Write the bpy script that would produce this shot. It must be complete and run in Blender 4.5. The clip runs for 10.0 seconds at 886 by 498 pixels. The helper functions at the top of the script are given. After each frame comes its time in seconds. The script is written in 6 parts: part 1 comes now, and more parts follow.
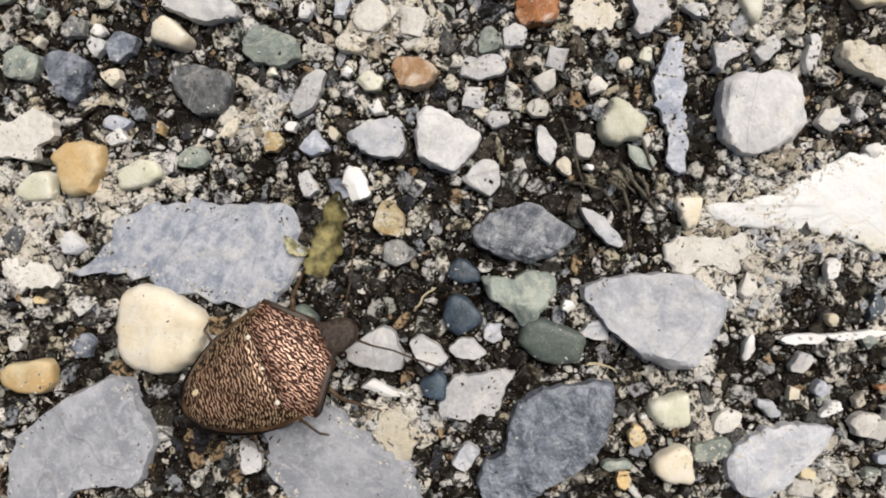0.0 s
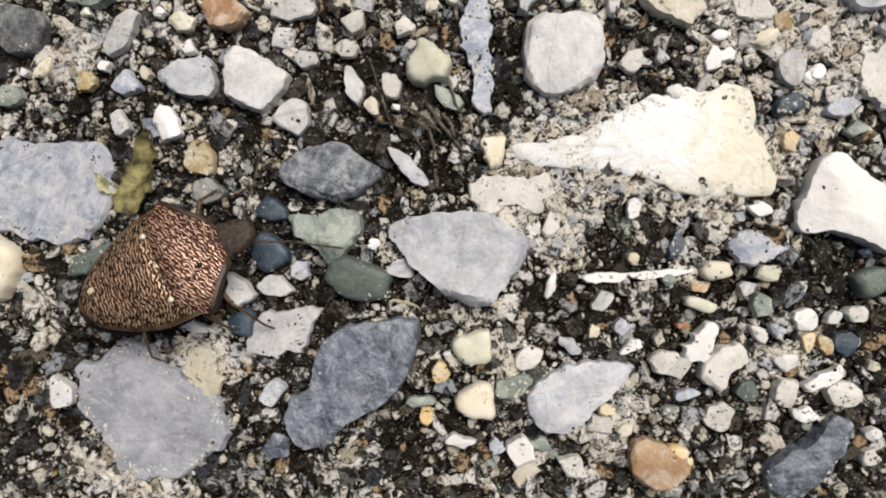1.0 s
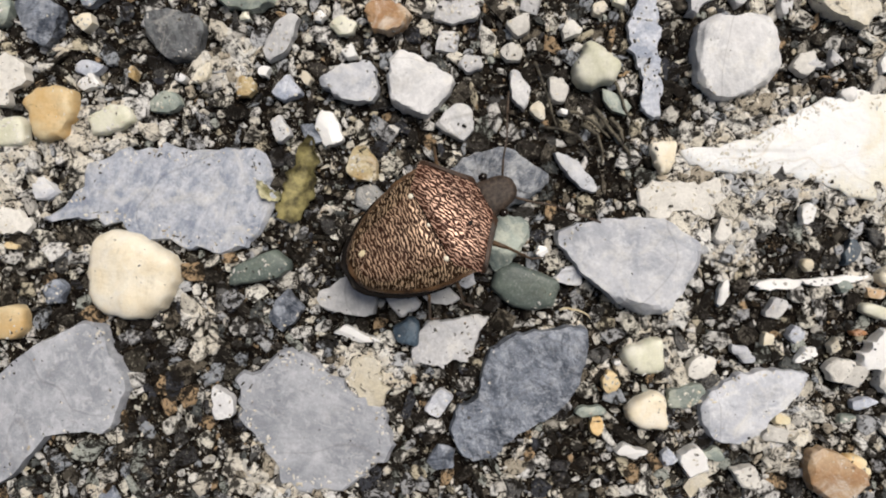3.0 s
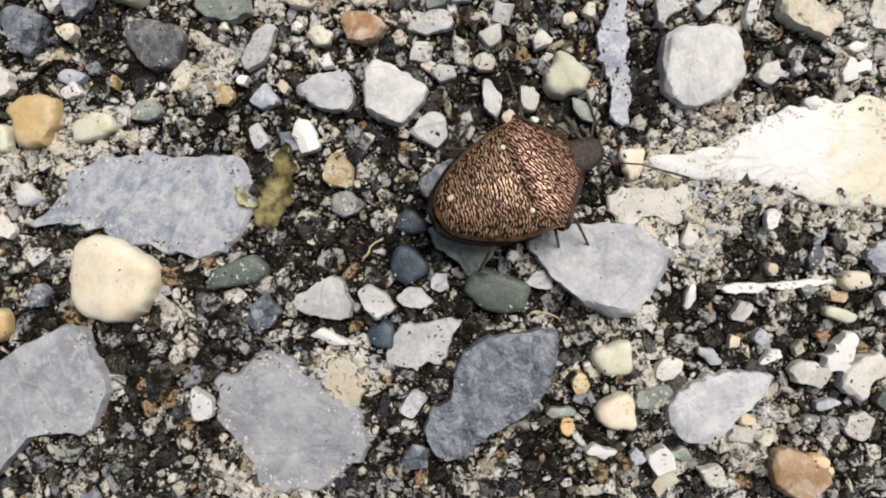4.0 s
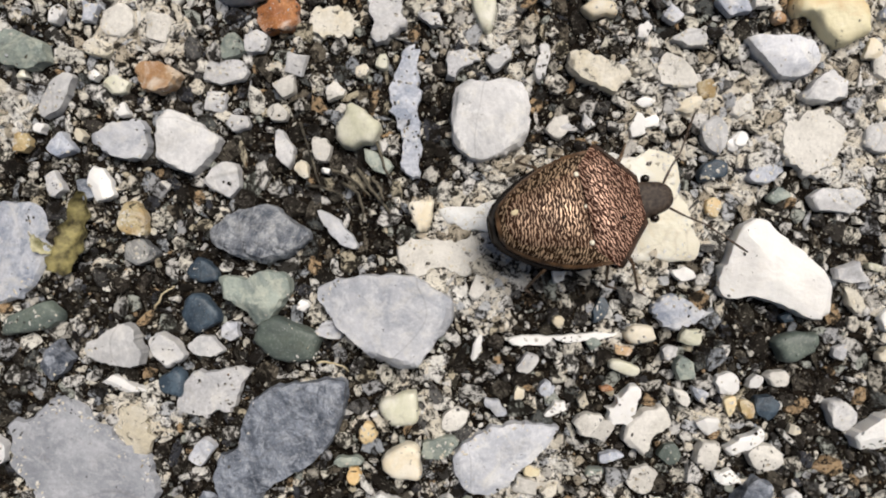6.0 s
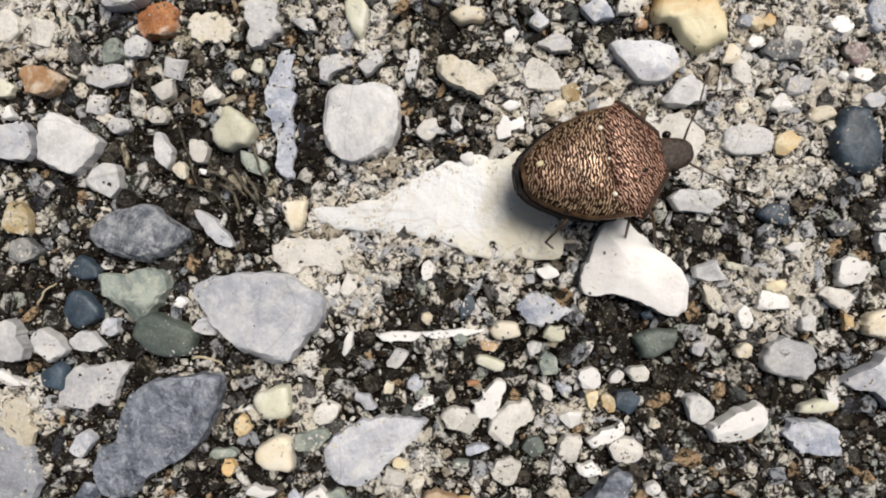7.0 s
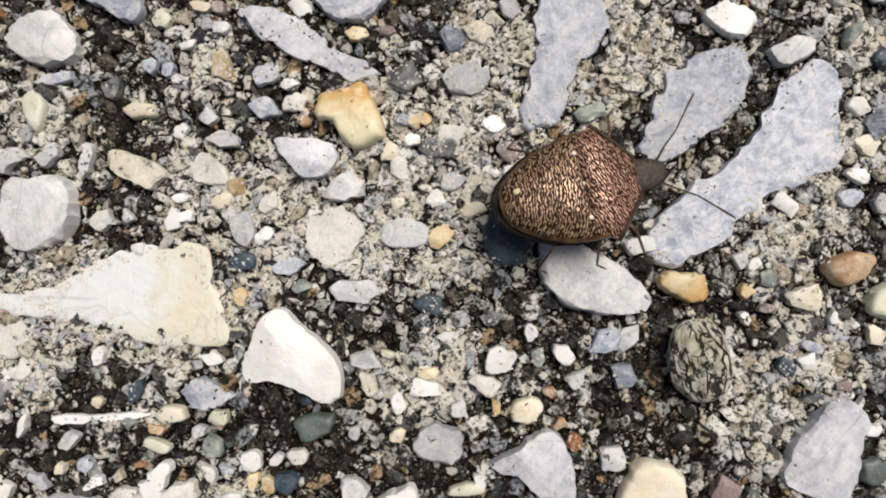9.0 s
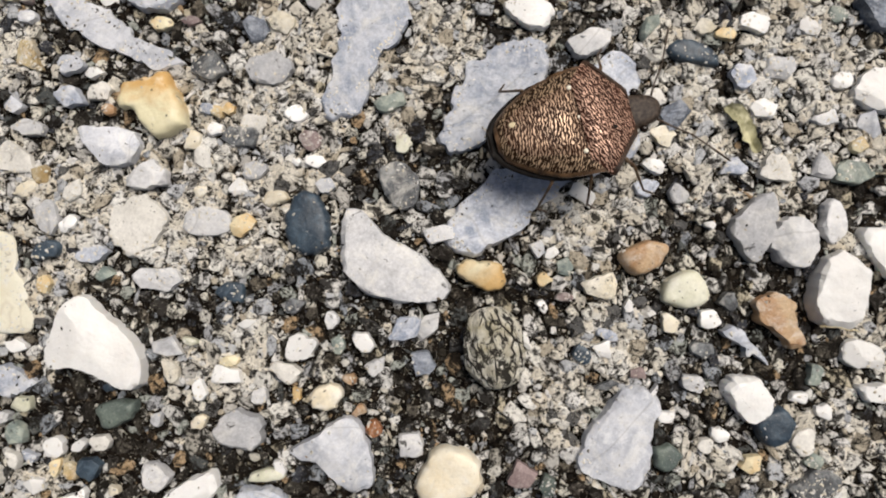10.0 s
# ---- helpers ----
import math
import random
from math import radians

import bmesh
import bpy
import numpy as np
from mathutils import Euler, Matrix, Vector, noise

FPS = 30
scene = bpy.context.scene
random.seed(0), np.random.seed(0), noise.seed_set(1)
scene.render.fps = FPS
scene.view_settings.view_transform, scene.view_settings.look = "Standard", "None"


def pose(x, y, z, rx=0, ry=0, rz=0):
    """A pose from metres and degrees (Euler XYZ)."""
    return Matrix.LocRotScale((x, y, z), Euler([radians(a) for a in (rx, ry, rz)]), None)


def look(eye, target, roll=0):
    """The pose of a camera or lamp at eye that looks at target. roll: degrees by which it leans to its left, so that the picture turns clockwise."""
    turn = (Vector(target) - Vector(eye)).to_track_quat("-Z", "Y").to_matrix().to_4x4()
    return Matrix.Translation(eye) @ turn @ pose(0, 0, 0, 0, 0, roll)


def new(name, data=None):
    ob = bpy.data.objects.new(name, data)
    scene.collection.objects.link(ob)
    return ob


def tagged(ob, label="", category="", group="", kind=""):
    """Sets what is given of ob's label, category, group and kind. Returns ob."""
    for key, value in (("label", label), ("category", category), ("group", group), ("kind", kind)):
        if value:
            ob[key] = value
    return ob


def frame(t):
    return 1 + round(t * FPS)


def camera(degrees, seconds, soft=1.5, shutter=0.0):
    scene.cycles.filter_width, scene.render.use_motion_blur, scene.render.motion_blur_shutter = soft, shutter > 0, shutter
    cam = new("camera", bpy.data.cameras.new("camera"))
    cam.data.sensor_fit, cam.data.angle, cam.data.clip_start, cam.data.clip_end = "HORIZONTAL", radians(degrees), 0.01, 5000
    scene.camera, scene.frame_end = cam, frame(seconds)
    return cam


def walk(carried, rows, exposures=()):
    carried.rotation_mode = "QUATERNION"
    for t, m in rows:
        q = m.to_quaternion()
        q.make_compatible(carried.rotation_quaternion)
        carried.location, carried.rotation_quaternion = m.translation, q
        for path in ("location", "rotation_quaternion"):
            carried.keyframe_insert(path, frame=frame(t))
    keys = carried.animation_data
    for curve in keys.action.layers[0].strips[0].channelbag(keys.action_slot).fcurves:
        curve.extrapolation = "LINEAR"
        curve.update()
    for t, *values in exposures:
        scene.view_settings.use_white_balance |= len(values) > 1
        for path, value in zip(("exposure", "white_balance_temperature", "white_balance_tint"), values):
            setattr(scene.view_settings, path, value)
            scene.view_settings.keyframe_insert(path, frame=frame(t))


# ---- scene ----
# Close view of a small shield bug walking over weathered exposed-aggregate concrete.
# Lengths below are in millimetres; MM turns them into metres.
MM = 0.001

# ---- camera ----
cam = camera(66.0, 10.0, soft=2.0)
PATH = [
    (0.0, 0.000, -0.000, 24.145, 0.62, 1.38, -0.00),
    (0.5, 4.632, -1.028, 24.412, 0.55, 1.46, 0.20),
    (1.0, 6.874, -2.124, 24.258, 0.53, 1.43, 0.34),
    (1.5, 5.704, -1.582, 24.439, 0.51, 1.42, 0.34),
    (2.0, 4.034, -0.912, 24.494, 0.52, 1.43, 0.34),
    (2.5, 1.026, -1.149, 24.385, 0.37, 1.55, 0.18),
    (2.7, 0.993, -1.774, 23.966, 0.44, 1.54, 0.11),
    (3.8, 1.309, -1.974, 24.281, 0.77, 1.38, 0.06),
    (4.0, 1.877, -1.856, 24.526, 0.84, 1.35, 0.05),
    (4.5, 4.974, -1.712, 24.341, 0.81, 1.42, 0.27),
    (5.0, 6.930, -1.442, 24.045, 0.83, 1.49, 0.51),
    (5.5, 7.943, -0.711, 24.226, 0.77, 1.46, 0.57),
    (5.7, 8.211, -0.284, 24.331, 0.78, 1.43, 0.60),
    (6.8, 13.846, 0.199, 25.167, 0.90, 1.58, 0.77),
    (7.0, 14.250, -0.027, 25.209, 0.91, 1.59, 0.73),
    (7.5, 17.561, 1.778, 25.408, 0.97, 1.47, 0.77),
    (8.0, 21.895, 3.923, 25.562, 1.02, 1.40, 0.83),
    (8.5, 24.360, 4.867, 25.788, 1.00, 1.27, 0.97),
    (9.0, 26.657, 3.516, 26.051, 0.91, 1.14, 1.08),
    (9.5, 30.456, 3.718, 25.899, 0.89, 0.87, 1.16),
    (10.0, 34.086, 3.224, 26.193, 0.90, 0.72, 1.24),
]
walk(cam, [(t, pose(x * MM, y * MM, z * MM, rx, ry, rz)) for t, x, y, z, rx, ry, rz in PATH])

# ---- world and sun ----
SUN_ELEVATION, SUN_AZIMUTH = 61.0, 52.0  # azimuth: degrees from +x towards +y, where the sun stands
world = bpy.data.worlds.new("sky")
scene.world = world
world.use_nodes = True
wt = world.node_tree
sky = wt.nodes.new("ShaderNodeTexSky")
sky.sky_type = "NISHITA"
sky.sun_disc = False
sky.dust_density, sky.ozone_density = 6.0, 0.3
sky.sun_elevation = radians(SUN_ELEVATION)
sky.sun_rotation = radians(90.0 - SUN_AZIMUTH)
wt.links.new(sky.outputs[0], wt.nodes["Background"].inputs[0])
wt.nodes["Background"].inputs[1].default_value = 0.043
sun_data = bpy.data.lights.new("sun", "SUN")
sun_data.energy, sun_data.angle, sun_data.color = 3.45, radians(36.0), (1.0, 0.935, 0.86)
sun = new("sun", sun_data)
_a, _e = radians(SUN_AZIMUTH), radians(SUN_ELEVATION)
sun.matrix_world = look((math.cos(_a) * math.cos(_e), math.sin(_a) * math.cos(_e), math.sin(_e)), (0, 0, 0))
scene.view_settings.exposure = -0.10


# ---- materials ----
class Nodes:
    """A short way to wire a node material, with coordinates in millimetres."""

    def __init__(self, name):
        self.mat = bpy.data.materials.new(name)
        self.mat.use_nodes = True
        self.tree = self.mat.node_tree
        self.bsdf = self.tree.nodes["Principled BSDF"]
        co = self.add("ShaderNodeTexCoord")
        scale = self.add("ShaderNodeVectorMath", operation="SCALE")
        scale.inputs["Scale"].default_value = 1000.0
        self.link(co.outputs["Object"], scale.inputs[0])
        self.mm = scale.outputs[0]

    def add(self, kind, **props):
        node = self.tree.nodes.new(kind)
        for key, value in props.items():
            setattr(node, key, value)
        return node

    def link(self, a, b):
        self.tree.links.new(a, b)

    def shifted(self, amount):
        """Coordinates moved by the object's own random number, so that no two pieces match."""
        info = self.add("ShaderNodeObjectInfo")
        mul = self.math("MULTIPLY", info.outputs["Random"], amount)
        vec = self.add("ShaderNodeVectorMath", operation="ADD")
        self.link(self.mm, vec.inputs[0])
        self.link(mul, vec.inputs[1])
        self.mm = vec.outputs[0]

    def film(self, col, low, high, amount, size=1.9):
        """The soil film that lies over stone, grit and cement alike."""
        geo = self.add("ShaderNodeNewGeometry")
        scale = self.add("ShaderNodeVectorMath", operation="SCALE")
        scale.inputs["Scale"].default_value = 1000.0
        self.link(geo.outputs["Position"], scale.inputs[0])
        n = self.noise(size, 6.0, 0.72, 0.6, scale.outputs[0])
        return self.mix(self.span(n, low, high, 0.0, amount), col, (0.010, 0.008, 0.006))

    def noise(self, scale, detail=4.0, rough=0.55, distortion=0.0, vec=None):
        n = self.add("ShaderNodeTexNoise")
        n.inputs["Scale"].default_value, n.inputs["Detail"].default_value = scale, detail
        n.inputs["Roughness"].default_value, n.inputs["Distortion"].default_value = rough, distortion
        self.link(vec or self.mm, n.inputs["Vector"])
        return n.outputs["Fac"]

    def math(self, op, a, b=None, clamp=False):
        n = self.add("ShaderNodeMath", operation=op, use_clamp=clamp)
        for slot, v in zip(n.inputs, (a, b)):
            if v is None:
                continue
            if isinstance(v, (int, float)):
                slot.default_value = v
            else:
                self.link(v, slot)
        return n.outputs[0]

    def span(self, v, lo, hi, a=0.0, b=1.0):
        n = self.add("ShaderNodeMapRange", clamp=True)
        for i, x in enumerate((lo, hi, a, b)):
            n.inputs[i + 1].default_value = x
        self.link(v, n.inputs[0])
        return n.outputs[0]

    def mix(self, fac, a, b, blend="MIX"):
        n = self.add("ShaderNodeMix", data_type="RGBA", blend_type=blend)
        for slot, v in ((n.inputs["Factor"], fac), (n.inputs[6], a), (n.inputs[7], b)):
            if isinstance(v, tuple):
                slot.default_value = (*v, 1.0)
            elif isinstance(v, (int, float)):
                slot.default_value = v
            else:
                self.link(v, slot)
        return n.outputs[2]

    def palette(self, fac, colours):
        n = self.add("ShaderNodeValToRGB")
        n.color_ramp.interpolation = "CONSTANT"
        el = n.color_ramp.elements
        while len(el) < len(colours):
            el.new(0.5)
        for i, c in enumerate(colours):
            el[i].position, el[i].color = i / len(colours), (*c, 1.0)
        self.link(fac, n.inputs[0])
        return n.outputs[0]

    def bump(self, height, distance, strength=0.6):
        n = self.add("ShaderNodeBump")
        n.inputs["Distance"].default_value, n.inputs["Strength"].default_value = distance * MM, strength
        self.link(height, n.inputs["Height"])
        self.link(n.outputs[0], self.bsdf.inputs["Normal"])

    def done(self, colour, rough, spec=0.4):
        self.link(colour, self.bsdf.inputs["Base Color"])
        if isinstance(rough, (int, float)):
            self.bsdf.inputs["Roughness"].default_value = rough
        else:
            self.link(rough, self.bsdf.inputs["Roughness"])
        self.bsdf.inputs["Specular IOR Level"].default_value = spec
        return self.mat


def stone_material(name, main, second, vein=None, pits=0.0, rough=0.6, grain=0.12, glassy=0.0, grime=0.35, patch=0.75, wash=True, craggy=0.0):
    """Rock: two mottled tones, fine crystal grain, faint veins, grime specks, its own tint from piece to piece."""
    m = Nodes(name)
    m.shifted(40.0)
    big = m.noise(patch, 5.0, 0.6, 0.6)
    fine = m.noise(7.0, 4.0, 0.7)
    col = m.mix(m.span(big, 0.38, 0.64), main, second)
    col = m.mix(m.span(fine, 0.3, 0.75, grain * 2.2, 0.0), col, (0.02, 0.02, 0.02))
    col = m.mix(m.span(m.noise(14.0, 2.0, 0.7), 0.58, 0.8, 0.0, grain * 1.8), col, (0.95, 0.95, 0.92))
    # cement wash: a thin whitish veil left in cloudy patches
    veil = m.span(m.noise(0.9, 6.0, 0.72, 0.8), 0.50, 0.66, 0.0, 0.55 if wash else 0.0)
    col = m.mix(veil, col, (0.80, 0.78, 0.72))
    if vein:
        # foliation: long faint streaks across the stone, and one or two healed cracks
        own = m.add("ShaderNodeObjectInfo")
        spin = m.add("ShaderNodeVectorRotate", rotation_type="Z_AXIS")
        m.link(m.mm, spin.inputs["Vector"])
        m.link(m.math("MULTIPLY", own.outputs["Random"], 40.0), spin.inputs["Angle"])
        lay = m.add("ShaderNodeMapping")
        lay.inputs["Scale"].default_value = (0.6, 1.9, 1.0)
        m.link(spin.outputs[0], lay.inputs[0])
        col = m.mix(m.span(m.noise(1.3, 6.0, 0.68, 0.9, lay.outputs[0]), 0.48, 0.64, 0.0, 0.35), col, vein)
        col = m.mix(m.span(m.noise(2.6, 5.0, 0.7, 0.4), 0.50, 0.62, 0.0, 0.5), col, vein)
        band = m.math("ABSOLUTE", m.math("SUBTRACT", m.noise(0.16, 1.5, 0.4, 0.4), 0.5))
        col = m.mix(m.span(band, 0.0, 0.005, 0.25, 0.0), col, (0.05, 0.045, 0.04))
        if craggy:
            split = m.noise(0.55, 4.0, 0.5, 0.5)
    speck = m.noise(5.5, 6.0, 0.74, 0.8)
    clean = 0.76 if pits < 0.05 else 0.725
    dirt = m.span(speck, clean - pits, clean + 0.05 - pits, 0.0, 0.93)
    col = m.mix(dirt, col, (0.016, 0.014, 0.011))
    # grime left in the hollows of the skin, broad and weak
    col = m.mix(m.span(m.noise(1.3, 5.0, 0.7), 0.56, 0.78, 0.0, grime), col, (0.09, 0.075, 0.05))
    col = m.film(col, 0.66 - 0.5 * max(pits, 0.0), 0.71 - 0.5 * max(pits, 0.0), 0.85)
    info = m.add("ShaderNodeObjectInfo")
    hsv = m.add("ShaderNodeHueSaturation")
    m.link(m.span(info.outputs["Random"], 0.0, 1.0, 0.86, 1.12), hsv.inputs["Value"])
    m.link(col, hsv.inputs["Color"])
    relief = m.math("ADD", m.math("MULTIPLY", m.noise(1.6, 5.0, 0.58), 1.3), m.math("MULTIPLY", fine, 0.32))
    relief = m.math("SUBTRACT", relief, m.math("MULTIPLY", dirt, 0.35))
    if craggy:
        relief = m.math("ADD", relief, m.math("MULTIPLY", m.span(m.math("ABSOLUTE", m.math("SUBTRACT", split, 0.5)), 0.0, 0.05), 0.25))
        relief = m.math("ADD", relief, m.math("MULTIPLY", split, 3.5))
    m.bump(relief, 0.09 + 0.12 * craggy, 0.55 + 0.25 * craggy)
    mat = m.done(hsv.outputs[0], m.span(fine, 0.3, 0.7, rough - 0.12, rough + 0.15), 0.42)
    if glassy:
        m.bsdf.inputs["Subsurface Weight"].default_value = glassy
        m.bsdf.inputs["Subsurface Radius"].default_value = (0.5 * MM, 0.45 * MM, 0.38 * MM)
        m.bsdf.inputs["Subsurface Scale"].default_value = 1.0
    return mat


def quartz_material():
    """Milky quartz: a clean white heart, cream and ochre stain creeping in from one end and the rims."""
    m = Nodes("milky_quartz")
    where = m.add("ShaderNodeSeparateXYZ")
    m.link(m.mm, where.inputs[0])
    cloud = m.noise(0.35, 5.0, 0.6, 0.8)
    end = m.span(where.outputs["X"], -0.3, 3.0, -0.16, 0.20)
    stain = m.span(m.math("ADD", cloud, end), 0.44, 0.66, 0.0, 1.0)
    col = m.mix(stain, (0.90, 0.90, 0.88), (0.86, 0.80, 0.63))
    col = m.mix(m.span(m.noise(0.9, 5.0, 0.65, 0.5), 0.56, 0.74, 0.0, 0.5), col, (0.76, 0.64, 0.42))
    col = m.mix(m.span(m.noise(1.5, 5.0, 0.65, 0.9), 0.58, 0.75, 0.0, 0.5), col, (0.87, 0.86, 0.83))
    seam = m.math("ABSOLUTE", m.math("SUBTRACT", m.noise(0.25, 2.0, 0.5, 0.6), 0.5))
    col = m.mix(m.span(seam, 0.0, 0.008, 0.35, 0.0), col, (0.55, 0.47, 0.34))
    col = m.film(col, 0.69, 0.73, 0.8)
    m.bump(m.math("ADD", m.noise(1.4, 5.0, 0.6), m.math("MULTIPLY", m.noise(7.0, 3.0, 0.6), 0.2)), 0.16, 0.5)
    mat = m.done(col, m.span(cloud, 0.3, 0.7, 0.28, 0.45), 0.45)
    m.bsdf.inputs["Subsurface Weight"].default_value = 0.35
    m.bsdf.inputs["Subsurface Radius"].default_value = (0.6 * MM, 0.5 * MM, 0.4 * MM)
    m.bsdf.inputs["Subsurface Scale"].default_value = 1.0
    return mat


def two_tone_material():
    """Quartz pebble, ochre-stained over its upper half and cream below, with a few dark pits."""
    m = Nodes("ochre_and_cream_quartz")
    where = m.add("ShaderNodeSeparateXYZ")
    m.link(m.mm, where.inputs[0])
    edge = m.math("ADD", where.outputs["Y"], m.math("MULTIPLY", m.math("SUBTRACT", m.noise(1.1, 5.0, 0.6, 0.5), 0.5), 2.4))
    col = m.mix(m.span(edge, -0.35, 0.75), (0.80, 0.74, 0.50), (0.64, 0.40, 0.15))
    col = m.mix(m.span(m.noise(1.8, 5.0, 0.65), 0.55, 0.72, 0.0, 0.6), col, (0.88, 0.83, 0.66))
    pit = m.span(m.noise(2.2, 5.0, 0.62, 0.6), 0.64, 0.68, 0.0, 0.9)
    col = m.mix(pit, col, (0.03, 0.024, 0.015))
    m.bump(m.math("SUBTRACT", m.noise(2.0, 5.0, 0.6), m.math("MULTIPLY", pit, 0.5)), 0.14, 0.6)
    return m.done(col, 0.45, 0.4)


def gravel_material(name, colours, pits=0.1, soiled=True, clean=0.0):
    """Loose and set grit: each grain takes one colour of the mix."""
    m = Nodes(name)
    geo = m.add("ShaderNodeNewGeometry")
    col = m.palette(geo.outputs["Random Per Island"], colours)
    fine = m.noise(6.0, 4.0, 0.65)
    col = m.mix(m.span(fine, 0.3, 0.75, 0.35, 0.0), col, (0.03, 0.027, 0.022))
    col = m.mix(m.span(m.noise(4.2, 3.0, 0.6), 0.66 - pits, 0.76 - pits, 0.0, 0.85), col, (0.012, 0.010, 0.008))
    # dust and sand stuck to the faces
    col = m.mix(m.span(m.noise(9.0, 4.0, 0.7, 0.4), 0.58, 0.64, 0.0, 0.5), col, (0.62, 0.57, 0.47))
    if soiled:
        col = m.film(col, 0.485 + clean, 0.55 + clean, 0.95)
        col = m.film(col, 0.535 + clean * 0.6, 0.575 + clean * 0.6, 0.96, 4.6)
    m.bump(m.noise(5.0, 6.0, 0.7), 0.13, 0.85)
    return m.done(col, 0.72, 0.14)


GREY = stone_material("grey_limestone", (0.46, 0.49, 0.56), (0.70, 0.72, 0.775), (0.82, 0.83, 0.85), -0.02, 0.55, 0.10)
PALE = stone_material("pale_limestone", (0.54, 0.55, 0.57), (0.72, 0.72, 0.73), (0.82, 0.82, 0.82), 0.0, 0.55, 0.09)
MID_GREY = stone_material("mid_grey_limestone", (0.29, 0.31, 0.35), (0.45, 0.47, 0.515), (0.58, 0.59, 0.63), -0.02, 0.5, 0.10, wash=False)
GREY_PITTED = stone_material("pitted_grey_limestone", (0.56, 0.57, 0.60), (0.76, 0.76, 0.77), None, 0.07, 0.65, 0.16)
WHITE = stone_material("white_quartz", (0.86, 0.85, 0.83), (0.92, 0.92, 0.90), None, -0.02, 0.42, 0.03, 0.15, 0.05, wash=False)
WHITE_PITTED = stone_material("pitted_white_quartz", (0.70, 0.68, 0.63), (0.84, 0.82, 0.77), None, 0.08, 0.6, 0.12)
QUARTZ = quartz_material()
IVORY = stone_material("ivory_pebble", (0.80, 0.71, 0.53), (0.87, 0.82, 0.69), None, 0.0, 0.42, 0.05, 0.1)
IVORY_PITTED = stone_material("pitted_ivory_stone", (0.78, 0.71, 0.55), (0.87, 0.83, 0.73), None, 0.12, 0.65, 0.14)
SLATE = stone_material("blue_grey_slate", (0.085, 0.105, 0.145), (0.33, 0.375, 0.46), (0.52, 0.56, 0.63), 0.03, 0.5, 0.20, wash=False, craggy=1.0)
SLATE_PITTED = stone_material("mottled_slate", (0.055, 0.075, 0.115), (0.40, 0.43, 0.48), (0.56, 0.58, 0.60), 0.08, 0.55, 0.22, patch=0.9, wash=False, craggy=1.0)
BLUE_GREY = stone_material("light_blue_schist", (0.34, 0.39, 0.50), (0.61, 0.65, 0.74), (0.76, 0.78, 0.83), 0.0, 0.56, 0.17, 0.0, 0.25, 1.3)
GREEN = stone_material("grey_green_stone", (0.13, 0.17, 0.165), (0.40, 0.46, 0.41), (0.54, 0.56, 0.47), 0.02, 0.5, 0.12, wash=False)
DARK_GREEN = stone_material("dark_green_stone", (0.10, 0.13, 0.12), (0.17, 0.21, 0.18), None, 0.02, 0.45, 0.15, wash=False)
NAVY = stone_material("blue_black_slate", (0.024, 0.042, 0.066), (0.05, 0.078, 0.11), (0.11, 0.16, 0.21), 0.0, 0.45, 0.10, wash=False)
DARK = stone_material("charcoal_stone", (0.045, 0.05, 0.058), (0.13, 0.137, 0.15), (0.28, 0.30, 0.31), 0.06, 0.58, 0.2)
TAN = stone_material("tan_sandstone", (0.44, 0.24, 0.11), (0.64, 0.46, 0.28), None, 0.08, 0.6, 0.14)
RUST = stone_material("rust_red_fragment", (0.34, 0.105, 0.03), (0.58, 0.26, 0.09), None, 0.13, 0.65, 0.2)
TWO_TONE = two_tone_material()
LIME = stone_material("pale_lime_pebble", (0.68, 0.68, 0.52), (0.82, 0.81, 0.68), None, 0.0, 0.42, 0.07, 0.1)
OCHRE = stone_material("ochre_quartz", (0.70, 0.46, 0.19), (0.84, 0.77, 0.54), None, 0.02, 0.48, 0.07, 0.0, 0.35, 0.42, False)
OCHRE_PITTED = stone_material("pitted_ochre_stone", (0.48, 0.33, 0.14), (0.66, 0.56, 0.34), None, 0.13, 0.65, 0.18)
PLUM = stone_material("plum_grey_stone", (0.24, 0.17, 0.17), (0.36, 0.28, 0.27), None, 0.04, 0.6, 0.14)

LOOKS = {
    GREY: "smooth light grey limestone fragment set in concrete", PALE: "pale whitish limestone pebble set in concrete",
    MID_GREY: "smooth mid-grey limestone slab set in concrete",
    GREY_PITTED: "rough grey stone with black pits, set in concrete", WHITE: "clean white quartz stone set in concrete",
    WHITE_PITTED: "white stone with dark pits, set in concrete", QUARTZ: "milky quartz with cream stains, set in concrete",
    IVORY: "smooth ivory-coloured pebble set in concrete", IVORY_PITTED: "pitted cream-coloured stone set in concrete",
    SLATE: "blue-grey slate fragment set in concrete", SLATE_PITTED: "mottled dark and pale slate lump in concrete",
    BLUE_GREY: "light blue-grey schist flake set in concrete", GREEN: "grey-green pebble set in concrete",
    DARK_GREEN: "dark green rounded pebble set in concrete", NAVY: "blue-black slate pebble set in concrete",
    DARK: "charcoal-grey stone set in concrete", TAN: "tan orange sandstone pebble set in concrete",
    RUST: "rust-red crumbling fragment set in concrete", LIME: "pale lime-yellow pebble set in concrete",
    OCHRE: "ochre and cream quartz pebble in concrete", TWO_TONE: "ochre-stained cream quartz pebble set in concrete", OCHRE_PITTED: "ochre stone with black pits, in concrete",
    PLUM: "plum-grey stone set in concrete",
}

